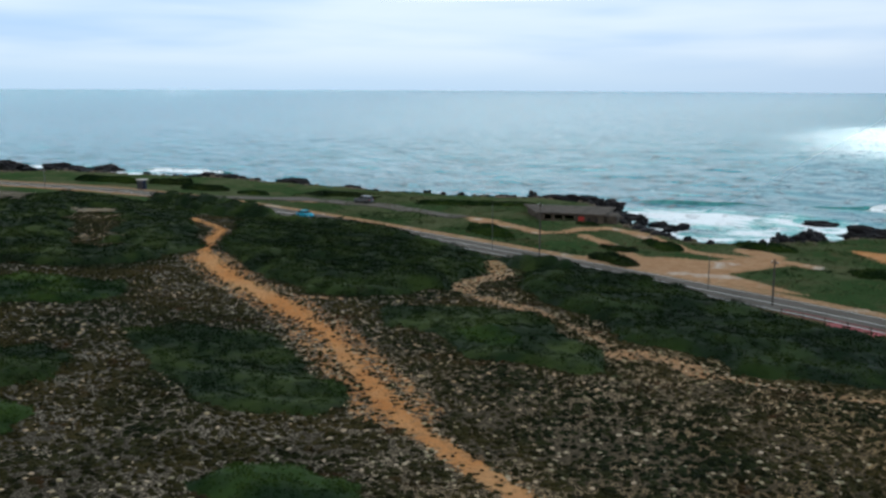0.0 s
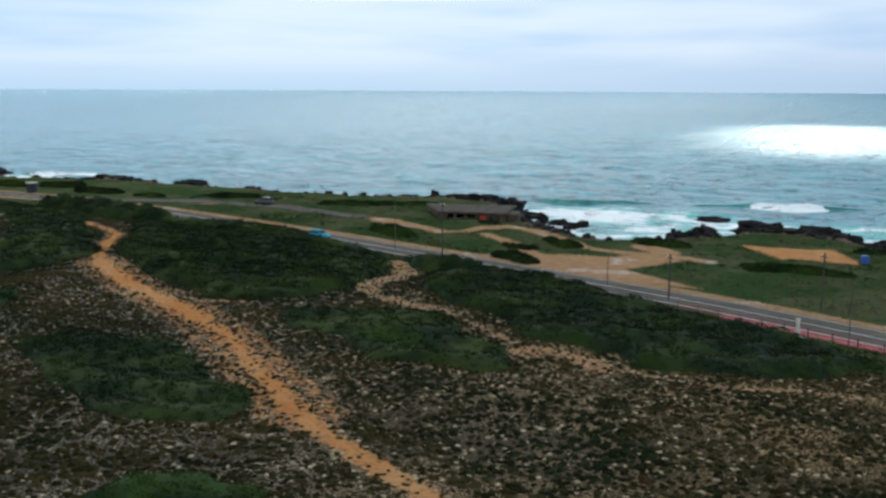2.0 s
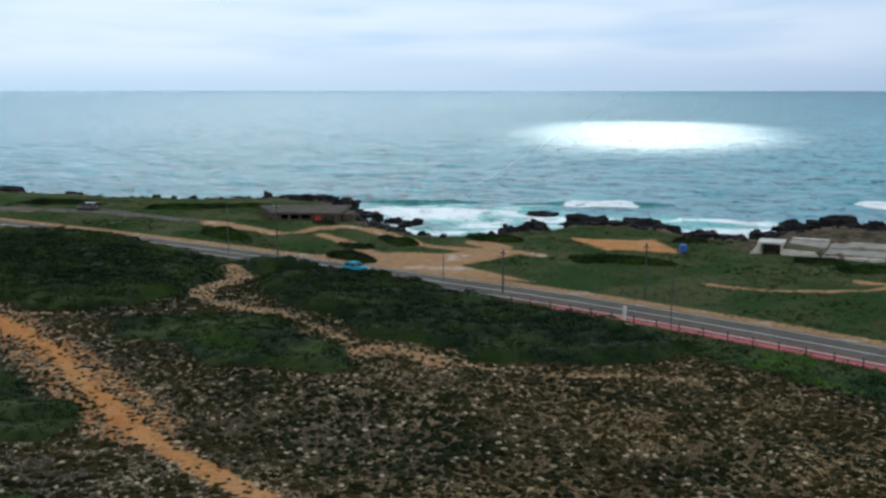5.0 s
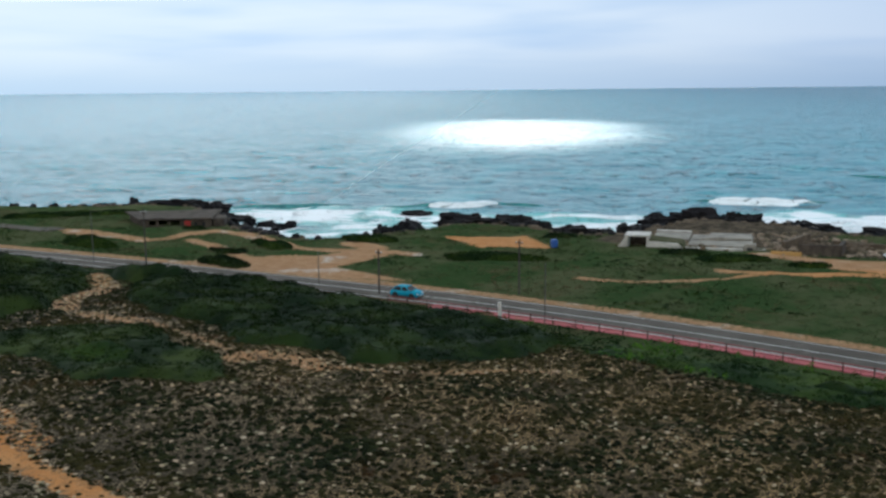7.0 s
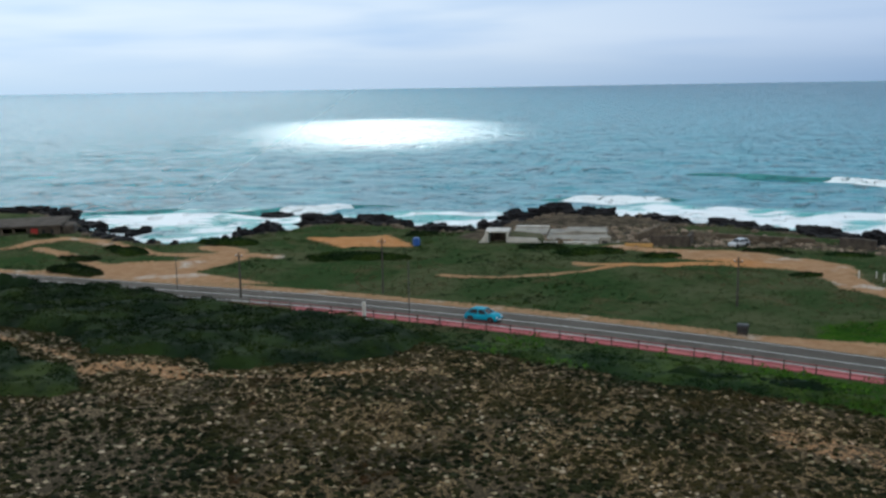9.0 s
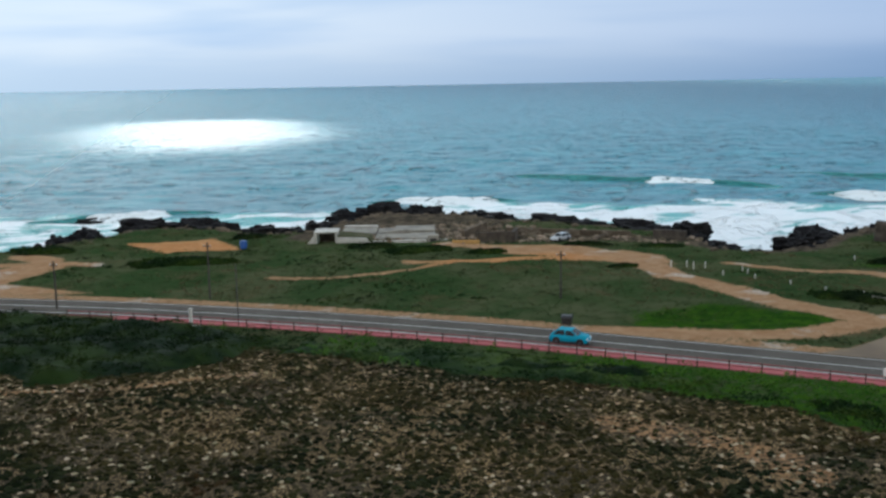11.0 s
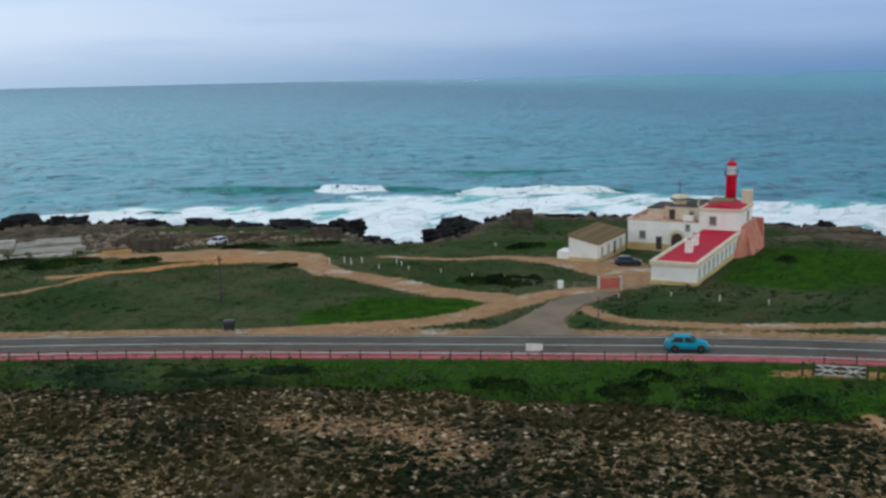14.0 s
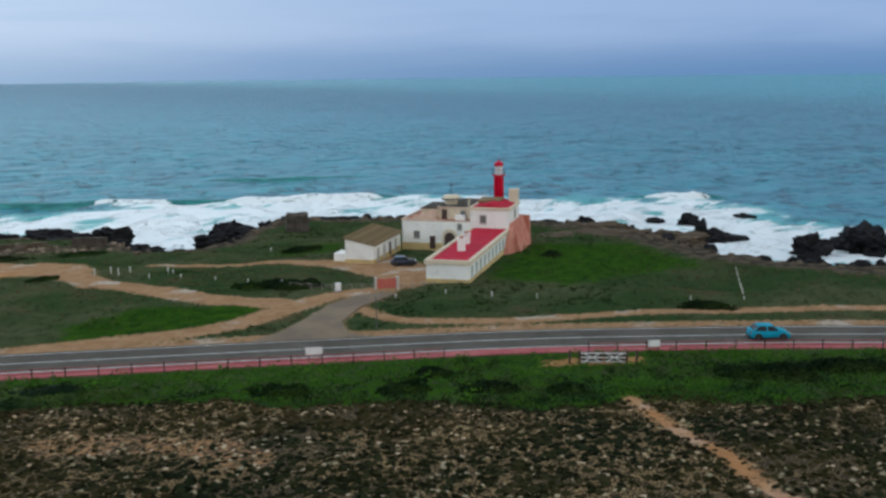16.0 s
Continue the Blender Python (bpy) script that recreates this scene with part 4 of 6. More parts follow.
def verge_and_meadow():
    rng = np.random.RandomState(17)
    blades = [leaf_tuft(rng, 6, 1.0, 1.3, (0.42, 0.12)) for _ in range(6)]
    # tall grass and low shrubs between the fence and the scrub
    n = 30000
    x, y = rng.uniform(-10, 118, n), rng.uniform(10, 118, n)
    s = line_distance(ROAD, x, y)
    edge = verge_edge(x, y)
    keep = (s > 5.6) & (s < edge) & (cover(x, y)[0] < 0.5)
    x, y, s = x[keep], y[keep], s[keep]
    lime = ripple(x, y, 12, 21) + 0.7 * step(13, 8, s) * step(28, 46, x) - 0.5 * step(78, 84, x) - 0.5 * step(11, 17, s) > 0.08
    for sel, leaf, label in ((lime, LEAF_LIME, "bright green grass along the road verge"), (~lime, LEAF_GREEN, "rough dark green herbs along the road verge")):
        co, f = joined(blades, x[sel], y[sel], height(x[sel], y[sel]), rng.uniform(0.30, 0.62, sel.sum()), rng)
        stuff("verge_grass", co, f, leaf, label, "grass")
    # the meadow by the shore
    n = 90000
    x, y = rng.uniform(-140, 170, n), rng.uniform(20, 215, n)
    dirt, meadow, lush, rock = cover(x, y)
    s, c = line_distance(ROAD, x, y), line_distance(COAST, x, y)
    keep = (s < -6.5) & (c > 4) & (dirt < 0.4) & (rock < 0.5) & (in_view(x, y, 60, 260)) & ~fort_ground(x, y)
    x, y, lush = x[keep], y[keep], lush[keep]
    tall = rng.uniform(0.16, 0.40, len(x)) * (1 + 0.5 * ripple(x, y, 13, 22))
    lime = lush > rng.uniform(0.1, 1.15, len(x))
    co, f = joined(blades, x[~lime], y[~lime], height(x[~lime], y[~lime]), tall[~lime], rng)
    stuff("meadow_grass", co, f, GRASS_BLADE, "rough dark meadow grass between the road and the shore", "grass")
    co, f = joined(blades, x[lime], y[lime], height(x[lime], y[lime]), tall[lime], rng)
    stuff("meadow_grass", co, f, LEAF_LAWN, "fresh green grass in the meadow", "grass")
    # low dark herbs in patches, and dry tufts
    n = 60000
    x, y = rng.uniform(-140, 170, n), rng.uniform(20, 215, n)
    dirt, meadow, lush, rock = cover(x, y)
    s, c = line_distance(ROAD, x, y), line_distance(COAST, x, y)
    patch = 0.6 * rough_noise(x * 0.6, y, 15, 51) + 0.5 * rough_noise(x * 0.7, y, 6, 52) + 0.3 * rough_noise(x, y, 2.2, 53)
    open_ground = (s < -6.8) & (c > 2) & (dirt < 0.3) & (rock < 0.5) & in_view(x, y, 60, 260) & ~fort_ground(x, y) & (lush < 0.3)
    herb = [leaf_tuft(rng, 8, 1.0, 0.55, (0.30, 0.18)) for _ in range(5)]
    for sel, low, high, leaf, label in ((open_ground & (patch > 0.30), 0.25, 0.60, LEAF_GREEN, "patches of low dark herbs in the meadow"),
                                        (open_ground & (patch < -0.34) & (rng.uniform(0, 1, n) < 0.6), 0.25, 0.5, DRY_TUFT, "dry straw-brown tufts in the meadow")):
        co, f = joined(herb, x[sel], y[sel], height(x[sel], y[sel]), rng.uniform(low, high, sel.sum()), rng, rng.uniform(0.5, 1.0, sel.sum()))
        stuff("meadow_herbs", co, f, leaf, label, "herbs")


FORT = Vector((93.4, 83.0, 0.0))          # near corner of the keepers' wing
FORT_U, FORT_V = (0.879, 0.477), (-0.477, 0.879)
FORT_TURN = math.degrees(math.atan2(0.477, 0.879))


def fort_local(x, y):
    dx, dy = x - FORT.x, y - FORT.y
    return dx * FORT_U[0] + dy * FORT_U[1], dx * FORT_V[0] + dy * FORT_V[1]


def fort_ground(x, y):
    s, t = fort_local(x, y)
    return (s > -0.5) & (s < 43) & (t > -1.5) & (t < 25) & ~((s < 12) & (t > 7))


verge_and_meadow()


def bush(x, y, wide, deep, tall, turn=0, leaf=None, seed=0):
    """One rounded shrub of many leaves over a dark lumpy heart."""
    rng = np.random.RandomState(seed + 40)
    co, faces, lc, lf = [], [], [], []
    tufts = [leaf_tuft(rng, 12, 1.0, 0.7, (0.28, 0.15)) for _ in range(4)]
    domes = [(0.0, 0.0, 0.62, 0.85)] + [(rng.uniform(-0.36, 0.36), rng.uniform(-0.34, 0.34), rng.uniform(0.22, 0.44), rng.uniform(0.5, 1.0)) for _ in range(5 + int(wide / 3))]
    sides, rings = 10, 4
    for u, v, r, top in domes:
        k = len(co)
        for j in range(rings):
            el = j / (rings - 1) * 1.5
            for i in range(sides):
                b, lm = 6.283 * i / sides, rng.uniform(0.80, 1.0)
                co.append((wide * (u + r / 2 * lm * math.cos(b) * math.cos(el)) * 1.1, deep * (v + r / 2 * lm * math.sin(b) * math.cos(el)) * 1.1, tall * top * lm * math.sin(el) - 0.15))
        faces += [(k + j * sides + i, k + j * sides + (i + 1) % sides, k + (j + 1) * sides + (i + 1) % sides, k + (j + 1) * sides + i) for j in range(rings - 1) for i in range(sides)]
        n = int(10 + 12 * wide * deep * r * r)
        a, e = rng.uniform(0, 6.283, n), np.arcsin(rng.uniform(0, 1, n))
        px, py = wide * 1.1 * (u + r / 2 * np.cos(a) * np.cos(e)), deep * 1.1 * (v + r / 2 * np.sin(a) * np.cos(e))
        tc, tf = joined(tufts, px, py, tall * top * np.sin(e) - 0.2, rng.uniform(0.3, 0.65, n), rng)
        lf.append(tf + sum(len(q) for q in lc))
        lc.append(tc)
    lc, lf = np.concatenate(lc), np.concatenate(lf)
    ob = new("bush", mesh_from("bush", np.concatenate([np.array(co), lc]), np.concatenate([np.array(faces), lf + len(co)]), leaf or LEAF_DARK))
    ob.matrix_basis = pose(x, y, z_at(x, y), 0, 0, turn)
    return tagged(ob, "rounded dark green bush on open ground" if (leaf or LEAF_DARK) is LEAF_DARK else "leafy mid-green bush in the grass", "bush", "scattered bushes")


BUSHES = [(-44, 146.5, 9, 4, 1.7, -30), (-73, 165, 13, 6, 1.8, -20), (-60, 183, 5, 3, 0.9, 0), (-40, 163, 11, 5, 1.4, -35), (-47, 158, 6, 4, 1.2, -30), (-24, 170, 12, 5, 1.6, 0), (-30, 176, 9, 4, 1.4, 20),
          (-2, 152, 16, 6, 1.3, 5), (9, 178, 6, 4, 1.2, 0), (34, 153, 12, 5, 1.3, -10), (28, 158, 9, 4, 1.2, -10), (44, 150, 6, 3, 1.0, 0), (77, 99, 7, 4, 1.5, -40), (74, 103, 5, 3, 1.0, -40),
          (101.5, 53.5, 6, 3, 1.2, -45), (57, 58, 5, 3, 1.0, -40), (62, 52, 5, 3.5, 1.0, -50), (66, 47.5, 4, 3, 0.9, -50), (62, 59.5, 4, 3, 1.0, -45), (50, 66, 6, 3, 0.9, -40), (83, 36, 6, 4, 1.3, -50),
          (80, 38.5, 5, 3, 1.1, -50), (88, 33, 8, 4, 1.4, -50), (60, 131, 5, 2, 0.7, 0), (62, 152, 8, 3, 0.9, -15), (74, 149, 9, 3, 0.9, -25), (99, 124, 7, 4, 1.1, 20), (-150, 196, 9, 4, 1.6, 0),
          (-168, 199, 16, 6, 2.0, 0), (-205, 203, 22, 7, 2.6, 0), (-128, 203, 18, 6, 1.6, 0), (-100, 200, 14, 6, 1.3, 0), (-186, 206, 12, 6, 2.2, 0), (-88, 208, 16, 8, 1.3, 10), (118, 88, 5, 3, 0.6, 20)]
for k, (bx, by, w, d, h, turn) in enumerate(BUSHES):
    bush(bx, by, w, d, h * 0.7, turn, LEAF_GREEN if k % 2 else LEAF_DARK, k)


# ---------------------------------------------------------------- rocks
def rock_mesh(seed, material, ledge=0.0):
    """A broken boulder: a faceted lump, with flat ledges when asked."""
    bm = bmesh.new()
    bmesh.ops.create_icosphere(bm, subdivisions=4, radius=1.0)
    for v in bm.verts:
        p = v.co.copy()
        q = p * 1.3 + Vector((seed * 7.1, seed * 3.3, 0))
        d = 0.95 + 0.46 * noise.noise(q) + 0.30 * noise.noise(q * 2.3) + 0.22 * noise.noise(q * 5.1) + 0.30 * abs(noise.noise(q * 3.1 + Vector((5, 0, 0)))) - 0.22 * abs(noise.noise(q * 6.3))
        v.co = p * d
        if ledge:
            v.co.z = v.co.z * (1 - ledge) + ledge * round(v.co.z * 3.5) / 3.5
    me = bpy.data.meshes.new("rock")
    bm.to_mesh(me)
    bm.free()
    me.materials.append(material)
    return me


DARK_ROCKS = [rock_mesh(k, ROCK, 0.35 * (k % 2)) for k in range(7)]
LEDGES = [rock_mesh(20 + k, BROWN_ROCK, 0.6) for k in range(3)]


def rock(x, y, z, wide, deep, tall, turn, mesh, label, group):
    ob = new("rock", mesh)
    ob.matrix_basis = pose(x, y, z, 0, 0, turn) @ Matrix.Diagonal((wide / 2, deep / 2, tall, 1))
    return tagged(ob, label, "rock", group)


def shore_rocks():
    rng = random.Random(4)
    line = smooth_line(COAST[3:42], 8)
    length = np.r_[0, np.cumsum(np.linalg.norm(np.diff(line, axis=0), axis=1))]
    d = 0.0
    while d < length[-1]:
        x, y = np.interp(d, length, line[:, 0]), np.interp(d, length, line[:, 1])
        bold = 1.0
        if -66 < x < -26 or 78 < x < 100:
            bold = 0.55
        if x > 104:
            bold = 0.5
        if x < -95:
            bold = 0.8
        w = rng.uniform(3.2, 7.5) * (0.6 + 0.4 * bold)
        tall = rng.uniform(1.0, 2.2) * bold
        dark = x < 122 or rng.random() < 0.45
        a, r = rng.uniform(0, 6.28), rng.uniform(0, 3.5)
        rock(x + r * math.cos(a), y + r * math.sin(a) + 1.5, -2.2 + rng.uniform(-1.2, 0.1) * bold, w, w * rng.uniform(0.5, 0.9), tall, rng.uniform(0, 360),
             rng.choice(DARK_ROCKS if dark else LEDGES), "jagged dark rock at the cliff edge" if dark else "weathered brown rock ledge at the cliff edge", "cliff rocks")
        # lower rocks at the foot of the cliff, awash
        rock(x + rng.uniform(-4, 4) + (4 if x > 100 else 0), y + rng.uniform(5, 11), SEA - 0.2, rng.uniform(3, 7), rng.uniform(3, 6), rng.uniform(1.0, 2.6), rng.uniform(0, 360),
             rng.choice(DARK_ROCKS), "wet black rock at the foot of the cliff", "rocks awash")
        d += rng.uniform(4.6, 7.0)


shore_rocks()


def shore_boulders():
    """Small broken rocks along the cliff edge and its foot."""
    rng = np.random.RandomState(29)
    line = smooth_line(COAST[3:42], 8)
    length = np.r_[0, np.cumsum(np.linalg.norm(np.diff(line, axis=0), axis=1))]
    for n, lo, hi, big, mat, label in ((3600, -3.0, 8.0, 1.9, ROCK, "small black broken rocks along the shore"), (1500, -6.0, 1.5, 1.3, BROWN_ROCK, "small brown broken rocks above the shore")):
        d = rng.uniform(0, length[-1], n)
        x, y = np.interp(d, length, line[:, 0]), np.interp(d, length, line[:, 1])
        g = np.stack([np.interp(d + 2, length, line[:, k]) - np.interp(d - 2, length, line[:, k]) for k in (0, 1)], 1)
        g /= np.linalg.norm(g, axis=1)[:, None] + 1e-9
        out = rng.uniform(lo, hi, n)
        x, y = x - g[:, 1] * out, y + g[:, 0] * out
        keep = rng.uniform(0, 1, n) < 0.55 + 0.45 * rough_noise(x, y, 9, 41)
        x, y = x[keep], y[keep]
        lumps = []
        for _ in range(8):
            c = np.array([(a, b, h) for h in (-0.5, 0.25, 0.7) for a, b in ((-0.55, -0.4), (0.1, -0.6), (0.6, -0.3), (0.5, 0.45), (-0.1, 0.6), (-0.6, 0.3))]) * rng.uniform(0.65, 1.3, (18, 3))
            c[12:, :2] *= 0.62
            f = [(r * 6 + i, r * 6 + (i + 1) % 6, (r + 1) * 6 + (i + 1) % 6, (r + 1) * 6 + i) for r in (0, 1) for i in range(6)] + [(12, 13, 14, 15), (12, 15, 16, 17)]
            lumps.append((c, np.array(f)))
        z = np.maximum(height(x, y), SEA - 0.1)
        co, f = joined(lumps, x, y, z, rng.uniform(0.3, 1.0, len(x)) ** 1.7 * big, rng, rng.uniform(0.3, 0.75, len(x)))
        stuff("shore_boulders", co, f, mat, label, "rocks")


shore_boulders()
SEA_ROCKS = [(-332, 274, 26, 4.4), (-312, 284, 15, 3.2), (-296, 286, 26, 3.0), (-66, 243.5, 6, 2.4), (-60, 240, 5, 1.8), (-56, 237, 7, 1.8), (-24, 224, 8, 4), (-29, 222, 5, 3), (-26, 265, 8, 1.1), (-15, 257.5, 7, 1.2), (201, 111, 6, 2.6),
             (184, 96, 13, 2.6), (182, 98, 5, 4.4), (220, 107.5, 6, 1.1), (185, 128.4, 5, 2.2), (184, 76, 9, 3.4), (197, 71, 19, 4.2), (203, 62, 12, 4), (168.6, 69, 5.5, 3), (173, 64, 8, 1.5), (202, 121, 6, 0.9), (132, 188, 10, 1.2),
             (119, 172, 8, 4.2), (136, 183, 4, 2.0), (36.5, 256, 6, 1.6), (41, 254, 4, 1.0), (104, 160, 6, 3.2), (110, 158, 8, 3.5), (126, 172, 5, 2), (150, 170, 9, 1.3), (160, 163, 5, 1.4), (104, 178, 5, 0.9), (146, 134, 12, 1.6), (140, 154, 14, 1.4)]
for k, (rx, ry, w, tall) in enumerate(SEA_ROCKS):
    rock(rx, ry, SEA - 0.3, w, w * 0.62, tall, (k * 47) % 360, DARK_ROCKS[k % 7], "black sea rock standing in the surf", "sea rocks")
for k, (rx, ry, w, dp, tall, turn) in enumerate([(-77, 231, 13, 5, 2.8, 10), (-86, 233, 11, 5, 2.2, 0), (-97, 231, 12, 5, 1.6, 0), (-59, 196, 7, 5, 2.2, 40), (-9, 203, 11, 6, 3.2, 0), (1, 199, 12, 6, 3.0, -30), (12, 190, 10, 5, 2.4, -35),
                                                 (-20, 192, 8, 5, 3.0, 40), (38, 208, 11, 6, 3.6, 0), (46, 206, 9, 5, 2.8, 0), (58, 195, 12, 6, 2.2, -40), (70, 183, 13, 6, 2.4, -45), (80, 170, 12, 6, 2.6, -50), (87, 164, 8, 5, 3.0, 0),
                                                 (-190, 234, 22, 8, 3.2, 0), (-165, 233, 16, 7, 3.0, 0), (-236, 229, 20, 8, 2.0, 0), (102, 150, 8, 5, 2.6, 30), (97, 146, 6, 4, 2.2, 0), (128, 148, 15, 7, 1.2, -40)]):
    rock(rx, ry, -2.2, w, dp, tall * 0.75, turn, DARK_ROCKS[(k * 3) % 7], "large dark rock outcrop on the shore", "shore outcrops")
for k, (rx, ry, w, dp, tall, turn) in enumerate([(146, 95, 16, 6, 1.2, -50), (137, 104, 14, 6, 0.8, -40), (150, 86, 10, 5, 1.4, -60), (140, 80, 12, 5, 0.8, -55), (152, 104, 12, 5, 1.0, -55)]):
    rock(rx, ry, -2.0, w, dp, tall, turn, LEDGES[k % 3], "flat brown rock ledge beside the fort", "brown ledges")
block_rock = rock(112.3, 141.5, -1.6, 1, 1, 1, 0, LEDGES[0], "square dark rock stack by the sea", "shore outcrops")
bm = bmesh.new()
box(bm, -2.1, 2.1, -1.7, 1.7, -1.0, 3.1, 0.25, 0.12)
bmesh.ops.subdivide_edges(bm, edges=bm.edges[:], cuts=4, use_grid_fill=True)
for v in bm.verts:
    v.co += noise.noise_vector(v.co * 1.1) * 0.22
stack = bpy.data.meshes.new("rock")
bm.to_mesh(stack)
bm.free()
stack.materials.append(RUIN)
block_rock.data = stack
block_rock.matrix_basis = pose(112.3, 141.5, -1.2, 0, 0, -40)


# ---------------------------------------------------------------- lighthouse and fort
GREY_GLASS = surface("dusty_window_glass", (0.10, 0.11, 0.11), (0.14, 0.145, 0.14), 1.0, 0.25, grain=0.0, relief=0)


def thing(name, m, label, category, group=""):
    ob = new(name)
    ob.empty_display_size = 0.3
    ob.matrix_basis = m
    return tagged(ob, label, category, group)


def fort_pose(s, t, z=-0.6):
    return pose(FORT.x + FORT_U[0] * s + FORT_V[0] * t, FORT.y + FORT_U[1] * s + FORT_V[1] * t, z, 0, 0, FORT_TURN)


def opening(parent, name, m, wide, tall, frame_mat, pane_mat, sill=True, bars=1):
    """A window or shuttered opening set in a wall, facing -y of its pose: surround, pane, bars and sill."""
    bm = bmesh.new()
    for x0, x1, z0, z1 in ((-wide / 2 - 0.12, -wide / 2, -0.12, tall + 0.12), (wide / 2, wide / 2 + 0.12, -0.12, tall + 0.12), (-wide / 2, wide / 2, tall, tall + 0.12), (-wide / 2, wide / 2, -0.12, 0)):
        box(bm, x0, x1, -0.06, 0.05, z0, z1)
    for k in range(bars):
        x = -wide / 2 + wide * (k + 1) / (bars + 1)
        box(bm, x - 0.025, x + 0.025, -0.035, 0.02, 0, tall)
    w = part(name, bm, frame_mat, parent)
    w.matrix_basis = m
    part("pane", block(-wide / 2, wide / 2, -0.015, 0.03, 0, tall), pane_mat, w)
    if sill:
        part("sill", block(-wide / 2 - 0.18, wide / 2 + 0.18, -0.14, 0.04, -0.2, -0.12, 0.015), frame_mat, w)
    return w


def side(x, y, z, turn):
    return pose(x, y, z, 0, 0, turn)


def keepers_wing():
    o = thing("keepers_house", fort_pose(0, 0), "long low white keepers' house with red flat roof", "house")
    part("wall", block(0, 27.4, 0, 5.7, -1.0, 3.2, 0.03), WHITEWASH, o)
    part("plinth", block(-0.06, 27.4, -0.06, 5.76, -1.0, 1.12, 0.02), OCHRE, o, "ochre painted plinth")
    bm = bmesh.new()
    for x0, x1, y0, y1 in ((-0.22, 27.4, -0.22, 0.25), (-0.22, 27.4, 5.45, 5.92), (-0.22, 0.25, 0.25, 5.45)):
        box(bm, x0, x1, y0, y1, 3.0, 3.62, 0.04)
    part("parapet", bm, CREAM, o, "cream cornice and parapet")
    part("roof", prism([(0.25, 3.20), (27.4, 3.20), (27.4, 3.52), (0.25, 3.30)], "y", 0.25, 5.45), RED_ROOF, o, "red coated roof")
    for k in range(10):
        w = opening(o, "window", side(1.8 + 2.62 * k, -0.01, 1.35, 0), 0.85, 1.25, GREEN_SHUTTER, GREEN_SHUTTER, bars=1)
    for x, y, h in ((8.5, 3.0, 1.75), (14.0, 3.6, 1.55)):
        c = part("chimney", block(x - 0.5, x + 0.5, y - 0.45, y + 0.45, 3.2, 3.2 + h, 0.03), WHITEWASH, o, "whitewashed chimney")
        part("cap", block(x - 0.62, x + 0.62, y - 0.57, y + 0.57, 3.2 + h, 3.36 + h, 0.03), WHITEWASH, c)
        part("cap_top", block(x - 0.3, x + 0.3, y - 0.28, y + 0.28, 3.36 + h, 3.56 + h, 0.03), TERRACOTTA, c)


def tall_house():
    o = thing("fort_house", fort_pose(27.45, 0), "two-storey white house at the fort with red roof", "house")
    part("wall", block(0, 8.5, 0, 6.2, -1.0, 6.5, 0.03), WHITEWASH, o)
    bm = bmesh.new()
    for x0, x1, y0, y1 in ((-0.2, 8.7, -0.2, 0.2), (-0.2, 8.7, 6.0, 6.4), (-0.2, 0.2, 0.2, 6.0), (8.3, 8.7, 0.2, 6.0)):
        box(bm, x0, x1, y0, y1, 6.3, 6.75, 0.04)
    part("cornice", bm, CREAM, o, "cream cornice")
    part("roof", prism([(0.2, 6.55), (6.0, 6.55), (6.0, 6.7), (3.1, 7.3), (0.2, 6.7)], "x", 0.2, 8.3), RED_ROOF, o, "low red roof")
    part("ridge", block(4.2, 8.2, 2.3, 5.9, 6.95, 7.4, 0.06), TILE_BROWN, o, "dark ridge of the roof")
    opening(o, "window", side(-0.01, 4.1, 4.3, -90), 0.85, 1.15, GREY_FRAME, GREY_GLASS)
    opening(o, "window", side(5.0, -0.01, 4.6, 0), 0.9, 1.3, GREY_FRAME, GLASS_DARK)
    c = part("chimney", block(6.6, 8.2, -0.1, 1.3, 6.4, 8.7, 0.05), CREAM, o, "broad cream chimney block")
    part("cap", block(6.5, 8.3, -0.2, 1.4, 8.7, 8.88, 0.03), CREAM, c)
    annex = part("annex", block(8.5, 10.15, 0.6, 4.6, -1.0, 6.1, 0.05), CREAM, o, "cream annex")
    part("roof", block(8.75, 10.4, 0.4, 4.8, 6.1, 6.4, 0.06), TILE_BROWN, annex)
    part("buttress", prism([(-2.2, -1.6), (0.0, -1.6), (0.0, 4.2), (-0.5, 4.2)], "x", 0.3, 10.2), PINK_WASH, o, "sloping faded red fort wall")
    part("buttress", prism([(-7.0, -1.6), (0.28, -1.6), (0.28, 3.9), (-1.2, 3.6)], "y", -0.9, -0.09), PINK_WASH, o, "ramped faded red wall along the keepers' house")
    part("buttress", prism([(10.2, -1.6), (12.3, -1.6), (11.0, 4.2), (10.2, 4.2)], "y", -1.4, 6), PINK_WASH, o, "sloping faded red fort wall")


